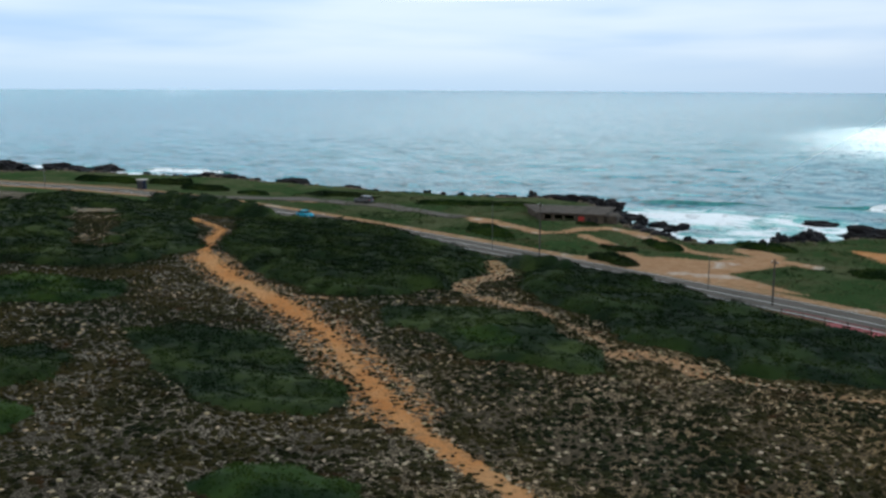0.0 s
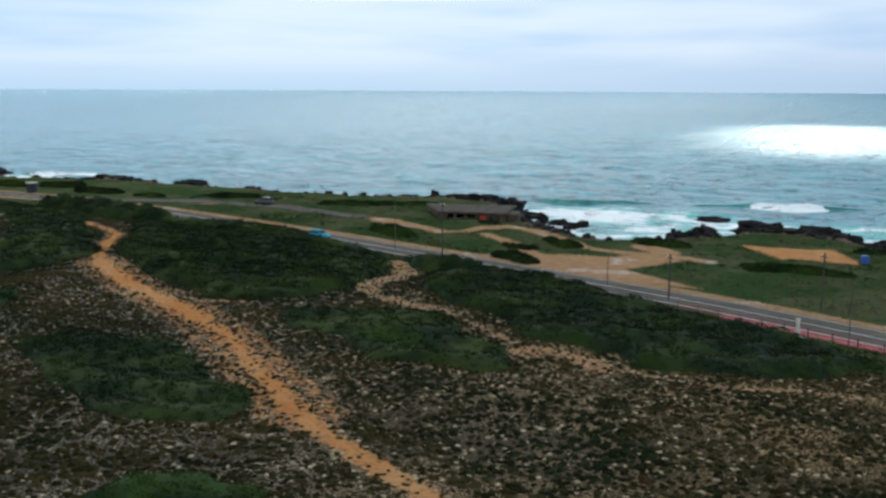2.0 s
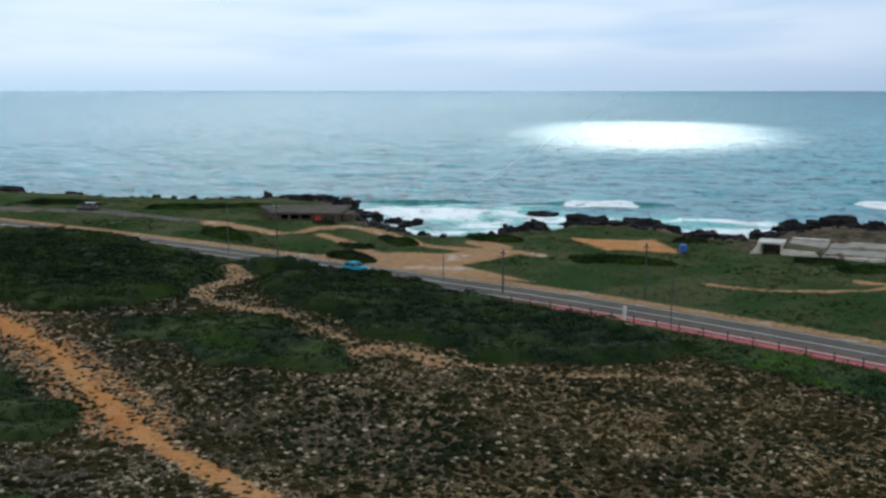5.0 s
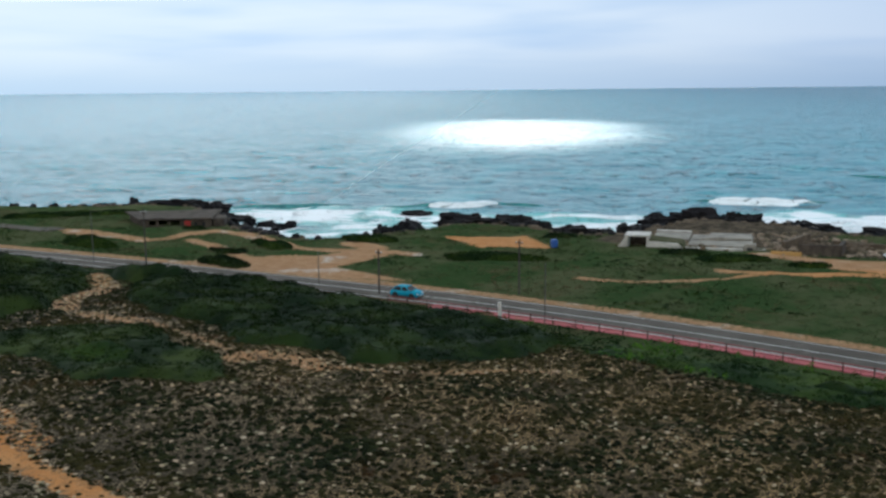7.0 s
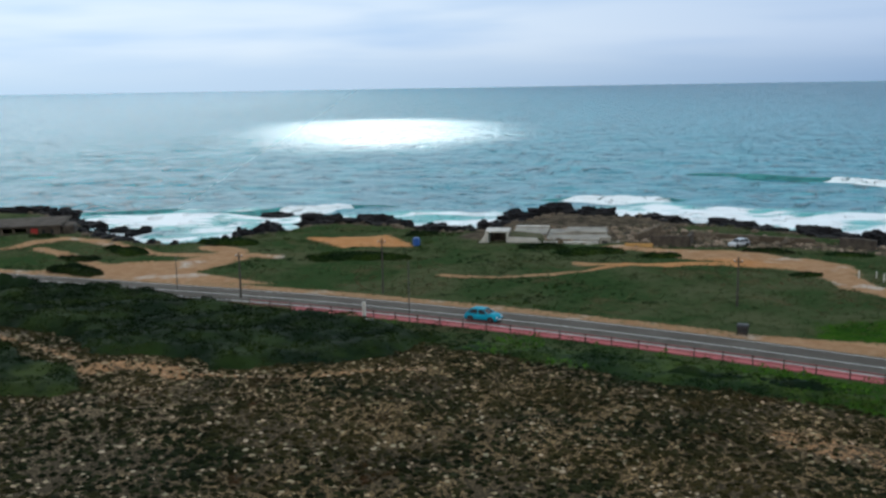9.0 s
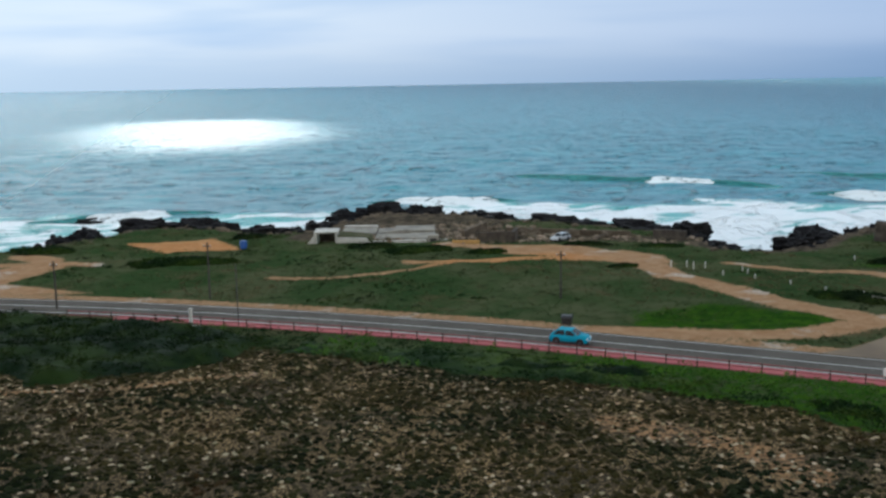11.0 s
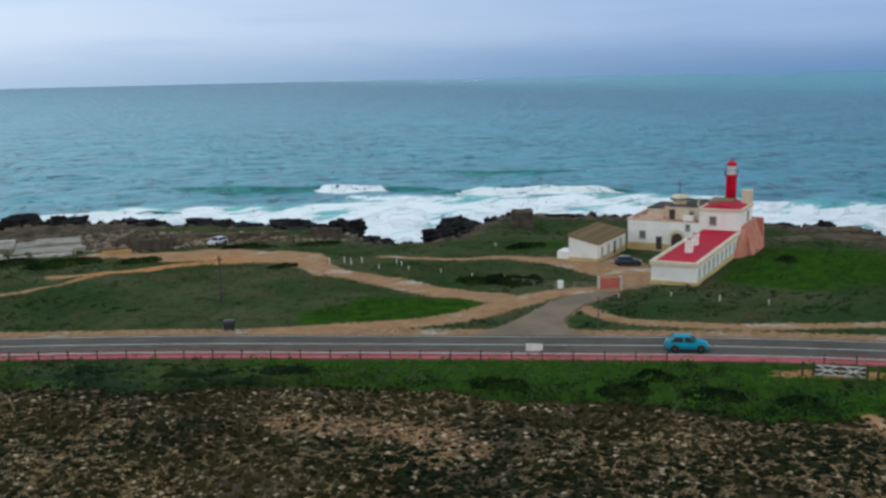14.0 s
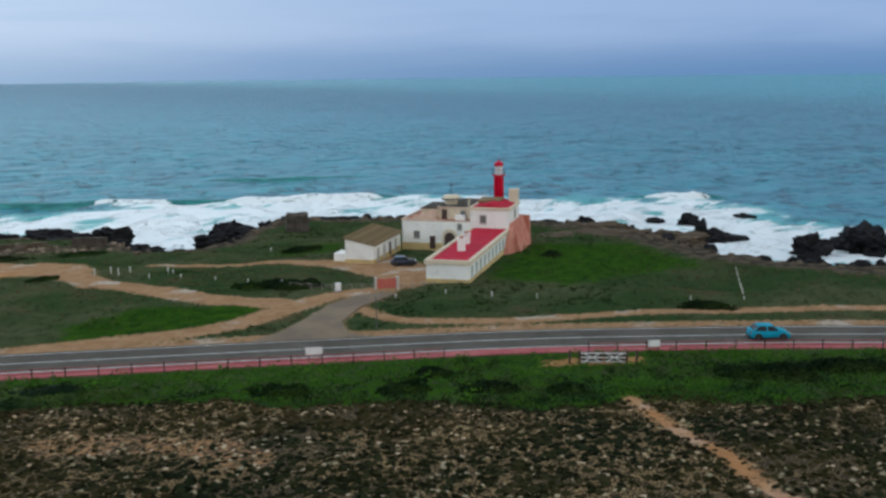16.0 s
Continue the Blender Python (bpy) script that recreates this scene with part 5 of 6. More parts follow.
def fort_block():
    o = thing("fort_building", fort_pose(27.45, 6.25), "large white fort building with terraces and cream upper rooms", "building")
    part("wall", block(0, 14, 0, 11, -1.5, 4.35, 0.04), WHITEWASH, o)
    part("plinth", block(-0.06, 14.06, 0, 11.06, -1.5, 0.9, 0.02), OCHRE, o, "ochre painted plinth")
    bm = bmesh.new()
    for x0, x1, y0, y1, z1 in ((-0.06, 14.1, 10.75, 11.1, 4.72), (-0.06, 0.26, 7.2, 10.75, 4.72), (-0.06, 0.26, 4.0, 7.2, 4.62), (-0.06, 0.26, 0.0, 4.0, 4.5), (13.8, 14.1, 0, 10.75, 4.72)):
        box(bm, x0, x1, y0, y1, 4.35, z1, 0.03)
    part("parapet", bm, SALMON, o, "weathered salmon parapet")
    part("terrace", block(0.27, 13.8, 0, 10.7, 4.36, 4.44), TERRACOTTA, o, "red-brown terrace floor")
    up = part("upper_room", block(2.2, 9.5, 0.0, 5.6, 4.45, 6.25, 0.04), CREAM, o, "cream upper storey")
    opening(up, "window", side(2.19, 1.6, 5.1, -90), 0.6, 0.7, GREY_FRAME, GREY_GLASS)
    door = part("doorway", block(-0.45, 0.45, -0.05, 0.05, 0, 1.55), DARK_WOOD, up, "dark doorway to the terrace")
    door.matrix_basis = side(2.19, 4.6, 4.45, -90)
    part("roof", block(2.0, 9.7, 0.0, 5.8, 6.26, 6.36, 0.03), SALMON, up)
    part("roof_cover", block(2.5, 12.5, 0.2, 5.5, 6.37, 6.50, 0.02), RUIN, up, "dark roof covering")
    low = part("side_room", block(4.4, 12.0, 5.7, 9.0, 4.45, 5.75, 0.04), CREAM, o, "lower cream room on the terrace")
    part("roof", block(4.2, 12.2, 5.85, 9.2, 5.76, 5.86, 0.03), RUIN, low)
    part("stair_parapet", prism([(5.7, 4.45), (9.6, 4.45), (9.6, 4.95), (8.6, 4.95), (8.4, 5.35), (7.4, 5.4), (7.2, 5.9), (5.7, 6.1)], "x", 1.5, 1.9), SALMON, o, "stepped salmon stair parapet")
    part("water_tank", block(0.9, 1.9, 1.0, 2.6, 4.45, 5.25, 0.05), WHITEWASH, o, "small white tank")
    for k, (vx, vy) in enumerate(((3.4, 0.9), (7.6, 1.8), (8.8, 4.4))):
        part("vent", lathe([(0.16, 6.5), (0.16, 6.95 + 0.15 * k), (0.24, 7.0 + 0.15 * k), (0.0, 7.12 + 0.15 * k)], 8), CREAM, o).location = (vx, vy, 0)
    cab = part("lookout_cabin", lathe([(1.05, 6.5), (1.05, 7.0), (1.5, 7.15), (1.55, 7.55), (1.35, 7.62), (1.2, 7.9), (0.5, 8.0), (0.0, 8.02)], 10), CREAM, o, "small cream lookout cabin")
    cab.location = (5.5, 4.3, 0)
    part("window_band", lathe([(1.56, 7.22), (1.57, 7.45), (1.56, 7.46)], 10), GREY_GLASS, cab)
    part("mast", lathe([(0.06, 7.9), (0.04, 10.2), (0.0, 10.22)], 6), DARK_METAL, cab)
    part("crossarm", block(-0.4, 0.4, -0.04, 0.04, 9.3, 9.4), DARK_METAL, cab)
    opening(o, "window", side(-0.01, 8.6, 1.7, -90), 0.8, 1.0, GREY_FRAME, GREY_GLASS)
    opening(o, "window", side(-0.01, 1.6, 3.2, -90), 0.5, 0.8, GREY_FRAME, GREY_GLASS)
    bm = bmesh.new()
    outline = [(-1.2, -1.2)] + [(-1.2 * math.cos(a), 0.9 + 1.1 * math.sin(a)) for a in np.linspace(0, math.pi, 9)] + [(1.2, -1.2)]
    arch = part("archway", prism(outline, "y", -0.08, 0.06), CREAM, o, "arched cream gateway")
    arch.matrix_basis = side(-0.03, 3.2, 1.2, -90)
    part("arch_opening", prism([(x * 0.72, z * 0.82 - 0.15) for x, z in outline], "y", -0.11, 0.05), DARK_WOOD, arch)
    part("door", block(-0.45, 0.45, -0.06, 0.05, -0.6, 1.4), DARK_WOOD, o).matrix_basis = side(-0.05, 6.0, 0.6, -90)


def lighthouse():
    x, y = 123.6, 103.2
    o = thing("lighthouse", pose(x, y, 0), "red cylindrical lighthouse tower with white lantern and red dome", "lighthouse")
    part("tower", lathe([(0.80, 4.5), (0.74, 10.0), (0.72, 10.15)], 20), RED_TOWER, o, "bright red round tower", True)
    bm = bmesh.new()
    for k in range(10):
        a = 6.2832 * k / 10
        v = box(bm, -0.05, 0.05, -0.05, 0.05, 4.5, 10.0)
        bmesh.ops.translate(bm, verts=v, vec=(0.76 * math.cos(a), 0.76 * math.sin(a), 0))
    part("rib", bm, RED_TOWER, o)
    part("gallery", lathe([(0.72, 10.05), (1.1, 10.25), (1.1, 10.4), (0.7, 10.42)], 20), RED_TOWER, o)
    bm = bmesh.new()
    for k in range(16):
        a = 6.2832 * k / 16
        tube(bm, 0.02, 0.02, 10.4, 11.2, 5, True, 1.05 * math.cos(a), 1.05 * math.sin(a))
    part("railing", bm, DARK_METAL, o)
    part("handrail", lathe([(1.02, 11.15), (1.08, 11.15), (1.08, 11.2), (1.02, 11.2), (1.02, 11.15)], 20), DARK_METAL, o)
    lantern = part("lantern", lathe([(0.62, 10.42), (0.62, 11.0), (0.57, 11.02), (0.57, 11.85), (0.62, 11.86)], 12), LAMP_GLASS, o, "pale glazed lantern room")
    bm = bmesh.new()
    for k in range(8):
        a = 6.2832 * k / 8
        tube(bm, 0.03, 0.03, 11.0, 11.86, 5, True, 0.59 * math.cos(a), 0.59 * math.sin(a))
    part("glazing_bar", bm, WHITE_PAINT, lantern)
    dome = part("dome", lathe([(0.84, 11.82), (0.82, 11.95), (0.62, 12.3), (0.35, 12.52), (0.12, 12.6), (0.0, 12.62)], 16), RED_TOWER, o, "red lantern dome", True)
    part("finial", lathe([(0.1, 12.55), (0.13, 12.7), (0.03, 12.85), (0.02, 13.3), (0.0, 13.32)], 8), RED_TOWER, dome)


def outbuilding():
    o = thing("outbuilding", fort_pose(13.2, 17.3, -0.75), "white outbuilding with sloping brown tile roof", "outbuilding")
    part("wall", prism([(0, -1), (4.4, -1), (4.4, 3.75), (0, 2.85)], "x", 0, 13.4), WHITEWASH, o)
    part("plinth", block(-0.05, 13.45, -0.05, 4.45, -1, 0.78, 0.02), OCHRE, o, "ochre painted plinth")
    roof = part("roof", prism([(-0.35, 2.80), (4.65, 3.83), (4.65, 4.0), (-0.35, 2.97)], "x", -0.25, 13.6), TILE_BROWN, o, "brown weathered tile roof")
    row = None
    for k in range(34):
        if row is None:
            bm = bmesh.new()
            for q in box(bm, -0.12, 0.06, -0.35, 4.65, 2.975, 3.03):
                q.co.z += (q.co.y + 0.35) * 0.206
            row = part("roof_batten", bm, TILE_BROWN, roof)
        else:
            again(row, roof, pose(0.41 * k, 0, 0))
    lean = part("lean_to", block(0, 3.0, 4.4, 6.2, -1, 1.55, 0.03), WHITEWASH, o)
    part("plinth", block(-0.05, 3.05, 4.4, 6.25, -1, 0.45, 0.02), OCHRE, lean)
    for k in range(4):
        d = part("door", block(-0.45, 0.45, -0.06, 0.05, 0.1, 2.1), DARK_WOOD if k == 2 else GREY_FRAME, o)
        d.matrix_basis = side(2.0 + 2.9 * k, -0.02, 0.1, 0)
        part("door_frame", block(-0.55, 0.55, -0.03, 0.04, 0.1, 2.22), WHITE_PAINT, d)


def low_wall(name, a, b, tall, thick, material, label, cap=None, base=None):
    """A wall between two points of the plan, with a coping."""
    (ax, ay), (bx, by) = a, b
    length = math.hypot(bx - ax, by - ay)
    z = min(z_at(ax, ay), z_at(bx, by)) if base is None else base
    o = thing(name, pose(ax, ay, z, 0, 0, math.degrees(math.atan2(by - ay, bx - ax))), label, "wall")
    n = max(2, int(length / 1.2))
    bm = bmesh.new()
    box(bm, 0, length, -thick / 2, thick / 2, -0.7, tall)
    bmesh.ops.bisect_plane(bm, geom=bm.verts[:] + bm.edges[:] + bm.faces[:], plane_co=(0, 0, tall * 0.5), plane_no=(0, 0, 1))
    for k in range(1, n):
        bmesh.ops.bisect_plane(bm, geom=bm.verts[:] + bm.edges[:] + bm.faces[:], plane_co=(length * k / n, 0, 0), plane_no=(1, 0, 0))
    for v in bm.verts:
        if v.co.z > 0.1:
            v.co += noise.noise_vector(v.co * 0.9 + Vector((ax, ay, 0))) * 0.07
    part("wall_body", bm, material, o)
    if cap:
        part("coping", block(-0.05, length + 0.05, -thick / 2 - 0.06, thick / 2 + 0.06, tall + 0.02, tall + 0.14, 0.02), cap, o)
    return o


keepers_wing()
tall_house()
fort_block()
lighthouse()
outbuilding()


def courtyard_gate():
    o = thing("courtyard_gate", pose(83.6, 89.9, z_at(84.5, 89.3), 0, 0, -33), "closed red double gate between pale pillars", "gate")
    for x in (-0.1, 2.7):
        p = part("pillar", block(x - 0.14, x + 0.14, -0.16, 0.16, -0.4, 1.45, 0.03), PALE_CONCRETE, o, "pale gate pillar")
        part("pillar_cap", block(x - 0.19, x + 0.19, -0.21, 0.21, 1.45, 1.55, 0.03), PALE_CONCRETE, p)
    for k in range(2):
        leaf = part("gate_leaf", block(0.08 + 1.24 * k, 1.28 + 1.24 * k, -0.03, 0.03, 0.12, 1.35, 0.01), RED_PAINT, o, "red painted gate leaf")
        for j in range(5):
            part("slat", block(0.14 + 1.24 * k + 0.23 * j, 0.30 + 1.24 * k + 0.23 * j, -0.06, -0.03, 0.16, 1.31), RED_PAINT, leaf)


courtyard_gate()


def rail_fence(a, b, label):
    """Low pale posts with two thin rails between two points of the plan."""
    (ax, ay), (bx, by) = a, b
    length = math.hypot(bx - ax, by - ay)
    o = thing("rail_fence", pose(ax, ay, z_at((ax + bx) / 2, (ay + by) / 2), 0, 0, math.degrees(math.atan2(by - ay, bx - ax))), label, "fence")
    n = max(2, round(length / 1.6))
    for k in range(n + 1):
        part("post", block(length * k / n - 0.05, length * k / n + 0.05, -0.05, 0.05, -0.4, 0.75, 0.012), CONCRETE, o)
    for z in (0.35, 0.66):
        part("rail", block(0, length, -0.02, 0.02, z - 0.02, z + 0.02), CONCRETE, o)


rail_fence((80.0, 92.6), (83.2, 90.1), "low pale post-and-rail fence beside the red gate")
rail_fence((86.3, 88.1), (90.5, 86.3), "low pale post-and-rail fence between gate and house")
rail_fence((76.4, 98.2), (79.2, 93.2), "low pale post-and-rail fence at the courtyard edge")
kiosk = thing("meter_box", pose(79.6, 92.7, z_at(79.6, 92.7), 0, 0, -35), "white meter box on a concrete foot by the gate", "meter box")
part("body", block(-0.36, 0.36, -0.25, 0.25, 0.1, 1.0, 0.04), WHITE_PAINT, kiosk)
part("lid", block(-0.4, 0.4, -0.3, 0.3, 1.0, 1.07, 0.02), WHITE_PAINT, kiosk)
part("foot", block(-0.5, 0.5, -0.35, 0.35, -0.3, 0.1, 0.02), CONCRETE, kiosk)


# ---------------------------------------------------------------- ruins on the shore
def roadside_ruin():
    o = thing("ruined_building", pose(-71.0, 186.0, z_at(-65, 188) - 0.55, 0, 0, 9), "long low derelict building with dark flat slab roof", "building")
    for x0, x1 in ((0, 0.7), (2.0, 2.6), (4.2, 4.7), (6.6, 7.4), (8.7, 12.6)):
        part("front_wall", block(x0, x1, 0, 0.35, -0.8, 1.75, 0.03), RUIN, o)
    part("front_wall", block(0.7, 6.6, 0.02, 0.3, -0.8, 0.75, 0.03), RUIN, o)
    part("lintel", block(7.4, 8.7, 0.02, 0.33, 1.55, 1.75, 0.02), RUIN, o)
    part("end_wall", block(12.25, 12.6, 0.36, 13, -0.8, 1.75, 0.03), RUIN, o)
    wing = part("end_wall", block(0, 0.35, 0.36, 12.2, -0.8, 1.7, 0.03), RUIN, o)
    wing.matrix_basis = pose(0, 0, 0, 0, 0, 26)
    part("back_wall", block(-4.6, 12.25, 12.65, 13, -0.8, 1.75, 0.03), RUIN, o)
    plan = [(-1.0, -0.7), (13.0, -0.7), (13.1, 13.4), (-6.6, 12.6)]
    roof = part("roof", prism(plan, "z", 1.78, 2.02), RUIN, o, "dark flat concrete roof slab")
    for k in range(6):
        x0, x1 = k / 6 + 0.004, (k + 1) / 6 - 0.006

        def across(u, v):
            return (-0.9 - 5.5 * v + (13.8 + 5.6 * v) * u, -0.55 + 0.35 * (k % 2) * (1 - v) + (13.0 - 0.5 * (k % 3)) * v)

        part("roof_sheet", prism([across(x0, 0), across(x1, 0), across(x1, 0.98), across(x0, 0.98)], "z", 2.03, 2.09 + 0.04 * (k % 2)), RUIN, roof)
    part("door", block(7.45, 8.65, 0.05, 0.12, -0.5, 1.5, 0.01), RED_DOOR, o, "red painted double door")
    # dark panels on the solid wall, painting in the shade of window holes
    for x in (9.4, 10.9):
        part("unlit_window_patch", block(x, x + 0.5, -0.03, 0.02, 0.5, 1.2), GLASS_DARK, o)
    part("rubble_block", block(12.7, 15.0, 0.8, 6, -0.9, 1.8, 0.3), RUIN, o, "dark broken masonry end")


roadside_ruin()


def bunker():
    z = z_at(24, 166)
    o = thing("bunker", pose(16.9, 168.8, z - 0.35, 0, 0, -13), "low white concrete bunker with dark opening and sloping wings", "bunker")
    sweep = [(2.4 - 2.4 * u, 0.0 + 2.2 * (1 - u) ** 2.2) for u in np.linspace(0, 1, 7)]
    part("wing_wall", prism([(0, -0.6), (2.4, -0.6)] + sweep, "y", 0, 0.5), PALE_CONCRETE, o)
    part("jamb", block(2.4, 2.7, 0, 4, -0.6, 2.1, 0.03), PALE_CONCRETE, o)
    part("jamb", block(5.85, 6.15, 0, 4, -0.6, 2.1, 0.03), PALE_CONCRETE, o)
    part("lintel", block(2.2, 6.35, -0.1, 4.2, 2.1, 2.4, 0.05), PALE_CONCRETE, o)
    part("inner_wall", block(2.72, 2.8, 0.3, 3.6, -0.6, 2.08), GREEN_SHUTTER, o, "pale green inner side wall")
    # back wall in a dark material, painting in the shade of the opening
    part("back_wall", block(2.72, 5.83, 3.6, 4, -0.6, 2.08), RUIN, o, "inner wall coloured dark for the shade inside")
    part("inner_block", block(3.5, 5.1, 2.6, 3.2, -0.6, 0.35, 0.05), CONCRETE, o)
    part("wing_wall", prism([(6.15, -0.6), (12.6, -0.6), (11.7, 0.6), (11.1, 1.15), (6.15, 1.35)], "y", 0, 0.5), PALE_CONCRETE, o)
    part("bench", block(7.2, 10.4, -0.5, -0.02, -0.6, 0.35, 0.06), PALE_CONCRETE, o)
    part("roof", prism([(6.2, 0.3), (12.4, 0.3), (11.6, 1.1), (6.2, 1.6)], "y", 0.52, 6.0), TURF, o, "earth and turf cover")
    p = thing("concrete_platform", pose(26, 168, z - 0.4, 0, 0, -14), "weathered low concrete platform of a ruined battery", "platform")
    part("slab", block(3.4, 14, 3, 15, -1.2, 0.5, 0.1), CONCRETE, p)
    part("slab", block(-3, 3.3, 7, 15, -1.2, 0.8, 0.1), CONCRETE, p)
    part("kerb", block(-3, 3.2, 14.2, 15.2, 0.8, 1.1, 0.06), PALE_CONCRETE, p)
    part("upper_slab", block(6.5, 13.8, 9, 14.8, 0.5, 0.95, 0.12), CONCRETE, p)
    part("ramp", prism([(3.5, 0.5), (9.5, 0.5), (9.5, 1.1), (8.0, 1.1)], "y", 8.2, 8.9), CONCRETE, p)
    part("terrace", block(2.6, 12.4, -0.08, 2.9, -0.9, 0.28, 0.05), CONCRETE, p)
    part("front_wall", block(2.5, 12.5, -0.6, -0.1, -0.8, 0.62, 0.04), PALE_CONCRETE, p, "pale concrete front wall")
    part("end_block", block(12.7, 14.6, -0.8, 0.9, -0.8, 1.5, 0.1), CONCRETE, p)
    part("hatch", block(13.1, 14.1, -0.84, -0.78, -0.5, 0.9), DARK_METAL, p)
    part("side_block", block(14.7, 16.2, -0.6, 1.6, -0.8, 0.6, 0.08), CONCRETE, p)


TURF = surface("turf_cover", (0.055, 0.062, 0.030), (0.095, 0.088, 0.052), 1.6, 0.95, grain=0.3, stain=(0.05, 0.06, 0.03), relief=0.08, gloss=0.03)
bunker()
low_wall("ruined_wall", (46.2, 161.6), (52.4, 160.6), 1.9, 0.6, RUIN, "dark ruined stone wall facing the dirt yard")
low_wall("ruined_wall", (52.4, 160.6), (54.6, 165.5), 1.9, 0.6, RUIN, "dark ruined stone wall running to the rocks")
low_wall("ruined_wall", (45, 166), (52, 176), 1.6, 0.7, BROWN_ROCK, "brown ruined wall behind the yard")
low_wall("ruined_wall", (55, 172), (74, 160), 1.0, 0.6, BROWN_ROCK, "long low brown wall along the rocks")
low_wall("ruined_wall", (76.5, 156), (80.5, 152), 1.7, 0.8, RUIN, "short dark wall of a ruined hut")
low_wall("ruined_wall", (80.5, 152), (83, 155.5), 1.7, 0.6, RUIN, "side wall of a ruined hut")
low_wall("orange_barrier", (41.5, 160.2), (46, 159.2), 0.7, 0.2, YELLOW_EARTH, "low orange-brown board barrier beside the platform")
for k, (hx, hy, w) in enumerate([(58, 168, 5), (64, 163, 4), (69, 159, 5), (50, 169, 4)]):
    rock(hx, hy, z_at(hx, hy) - 0.3, w, w * 0.6, 1.1, 40 * k, LEDGES[k % 3], "heap of brown rubble by the ruins", "rubble heaps")


def rubble():
    """Broken stone and concrete strewn over the ruins."""
    rng = np.random.RandomState(23)
    n = 2200
    x, y = rng.uniform(24, 86, n), rng.uniform(148, 186, n)
    keep = np.maximum(inside(RUBBLE[0], x, y), inside(RUBBLE[1], x, y)) > -1
    x, y = x[keep], y[keep]
    lumps = []
    for _ in range(5):
        c = np.array([(a, b, d) for d in (-0.2, 0.5) for a, b in ((-0.5, -0.4), (0.5, -0.45), (0.45, 0.5), (-0.5, 0.42))]) * rng.uniform(0.6, 1.4, (8, 3))
        lumps.append((c, np.array([(4, 5, 6, 7), (0, 1, 5, 4), (1, 2, 6, 5), (2, 3, 7, 6), (3, 0, 4, 7)])))
    co, f = joined(lumps, x, y, height(x, y), rng.uniform(0.2, 1.0, len(x)) ** 1.8, rng, rng.uniform(0.4, 1.0, len(x)))
    stuff("rubble", co, f, RUBBLE_STONE, "brown and grey broken stone strewn round the ruins", "rubble")


RUBBLE_STONE = surface("broken_stone", (0.13, 0.098, 0.068), (0.25, 0.20, 0.145), 6, 0.95, grain=0.2, island=0.5, relief=0, gloss=0.05)
rubble()


# ---------------------------------------------------------------- roadside things
FENCE_LINE = ROAD_LINE[86:148]


def fence():
    d = np.r_[0, np.cumsum(np.linalg.norm(np.diff(FENCE_LINE, axis=0), axis=1))]
    dirs = np.gradient(FENCE_LINE, axis=0)
    dirs /= np.linalg.norm(dirs, axis=1)[:, None]
    o = thing("fence", pose(0, 0, 0), "faded red wooden post-and-rail fence along the cycle track", "fence")
    gap, spots = 2.9, []
    post_mesh, rail_mesh = None, None
    for at in np.arange(0, d[-1], gap):
        i = np.interp(at, d, np.arange(len(d)))
        p = np.array([np.interp(at, d, FENCE_LINE[:, k]) for k in (0, 1)])
        q = np.array([np.interp(i, np.arange(len(d)), dirs[:, k]) for k in (0, 1)])
        p = p + np.array((q[1], -q[0])) * 5.45
        spots.append((p, math.degrees(math.atan2(q[1], q[0]))))
    for k, (p, turn) in enumerate(spots):
        if 66.5 < p[0] < 76.5 and p[1] < 62:
            continue
        z = z_at(*p)
        if post_mesh is None:
            post_mesh = part("post", block(-0.05, 0.05, -0.05, 0.05, -0.3, 1.05, 0.012), DARK_WOOD, o)
            post_mesh.matrix_basis = pose(*p, z, 0, 0, turn)
        else:
            again(post_mesh, o, pose(*p, z, 0, 0, turn))
        if k + 1 < len(spots) and not (64 < p[0] < 76.5 and p[1] < 63):
            for h in (0.5, 0.92):
                if rail_mesh is None:
                    rail_mesh = part("rail", block(0, gap, 0.05, 0.09, -0.045, 0.045, 0.008), PINK_RAIL, o)
                    rail_mesh.matrix_basis = pose(*p, z + h, 0, 0, turn)
                else:
                    again(rail_mesh, o, pose(*p, z + h, 0, 0, turn))


fence()


def field_gate():
    ax, ay, bx, by = 73.6, 51.6, 76.3, 48.4
    wide = math.hypot(bx - ax, by - ay)
    o = thing("field_gate", pose(ax, ay, z_at(75, 50), 0, 0, math.degrees(math.atan2(by - ay, bx - ax))), "dark wooden double field gate with white cross bars", "gate")
    for k in range(2):
        x0 = k * wide / 2 + 0.06
        x1 = x0 + wide / 2 - 0.1
        leaf = part("gate_leaf", block(x0, x1, 0.0, 0.03, 0.12, 1.2), DARK_WOOD, o, "dark boarded gate leaf")
        for z in (0.22, 0.64, 1.06):
            part("bar", block(x0, x1, -0.05, 0.0, z - 0.045, z + 0.045), WHITE_PAINT, leaf, "white cross bar")
        for s in (1, -1):
            b = part("brace", block(-0.85, 0.85, -0.055, -0.005, -0.04, 0.04), WHITE_PAINT, leaf, "white diagonal brace")
            b.matrix_basis = pose((x0 + x1) / 2, -0.002 * s, 0.64, 0, 28 * s, 0)
    for x in (-0.1, wide + 0.1, -1.0, wide + 1.0):
        part("post", block(x - 0.1, x + 0.1, -0.1, 0.1, -0.4, 1.35, 0.02), DARK_WOOD, o)


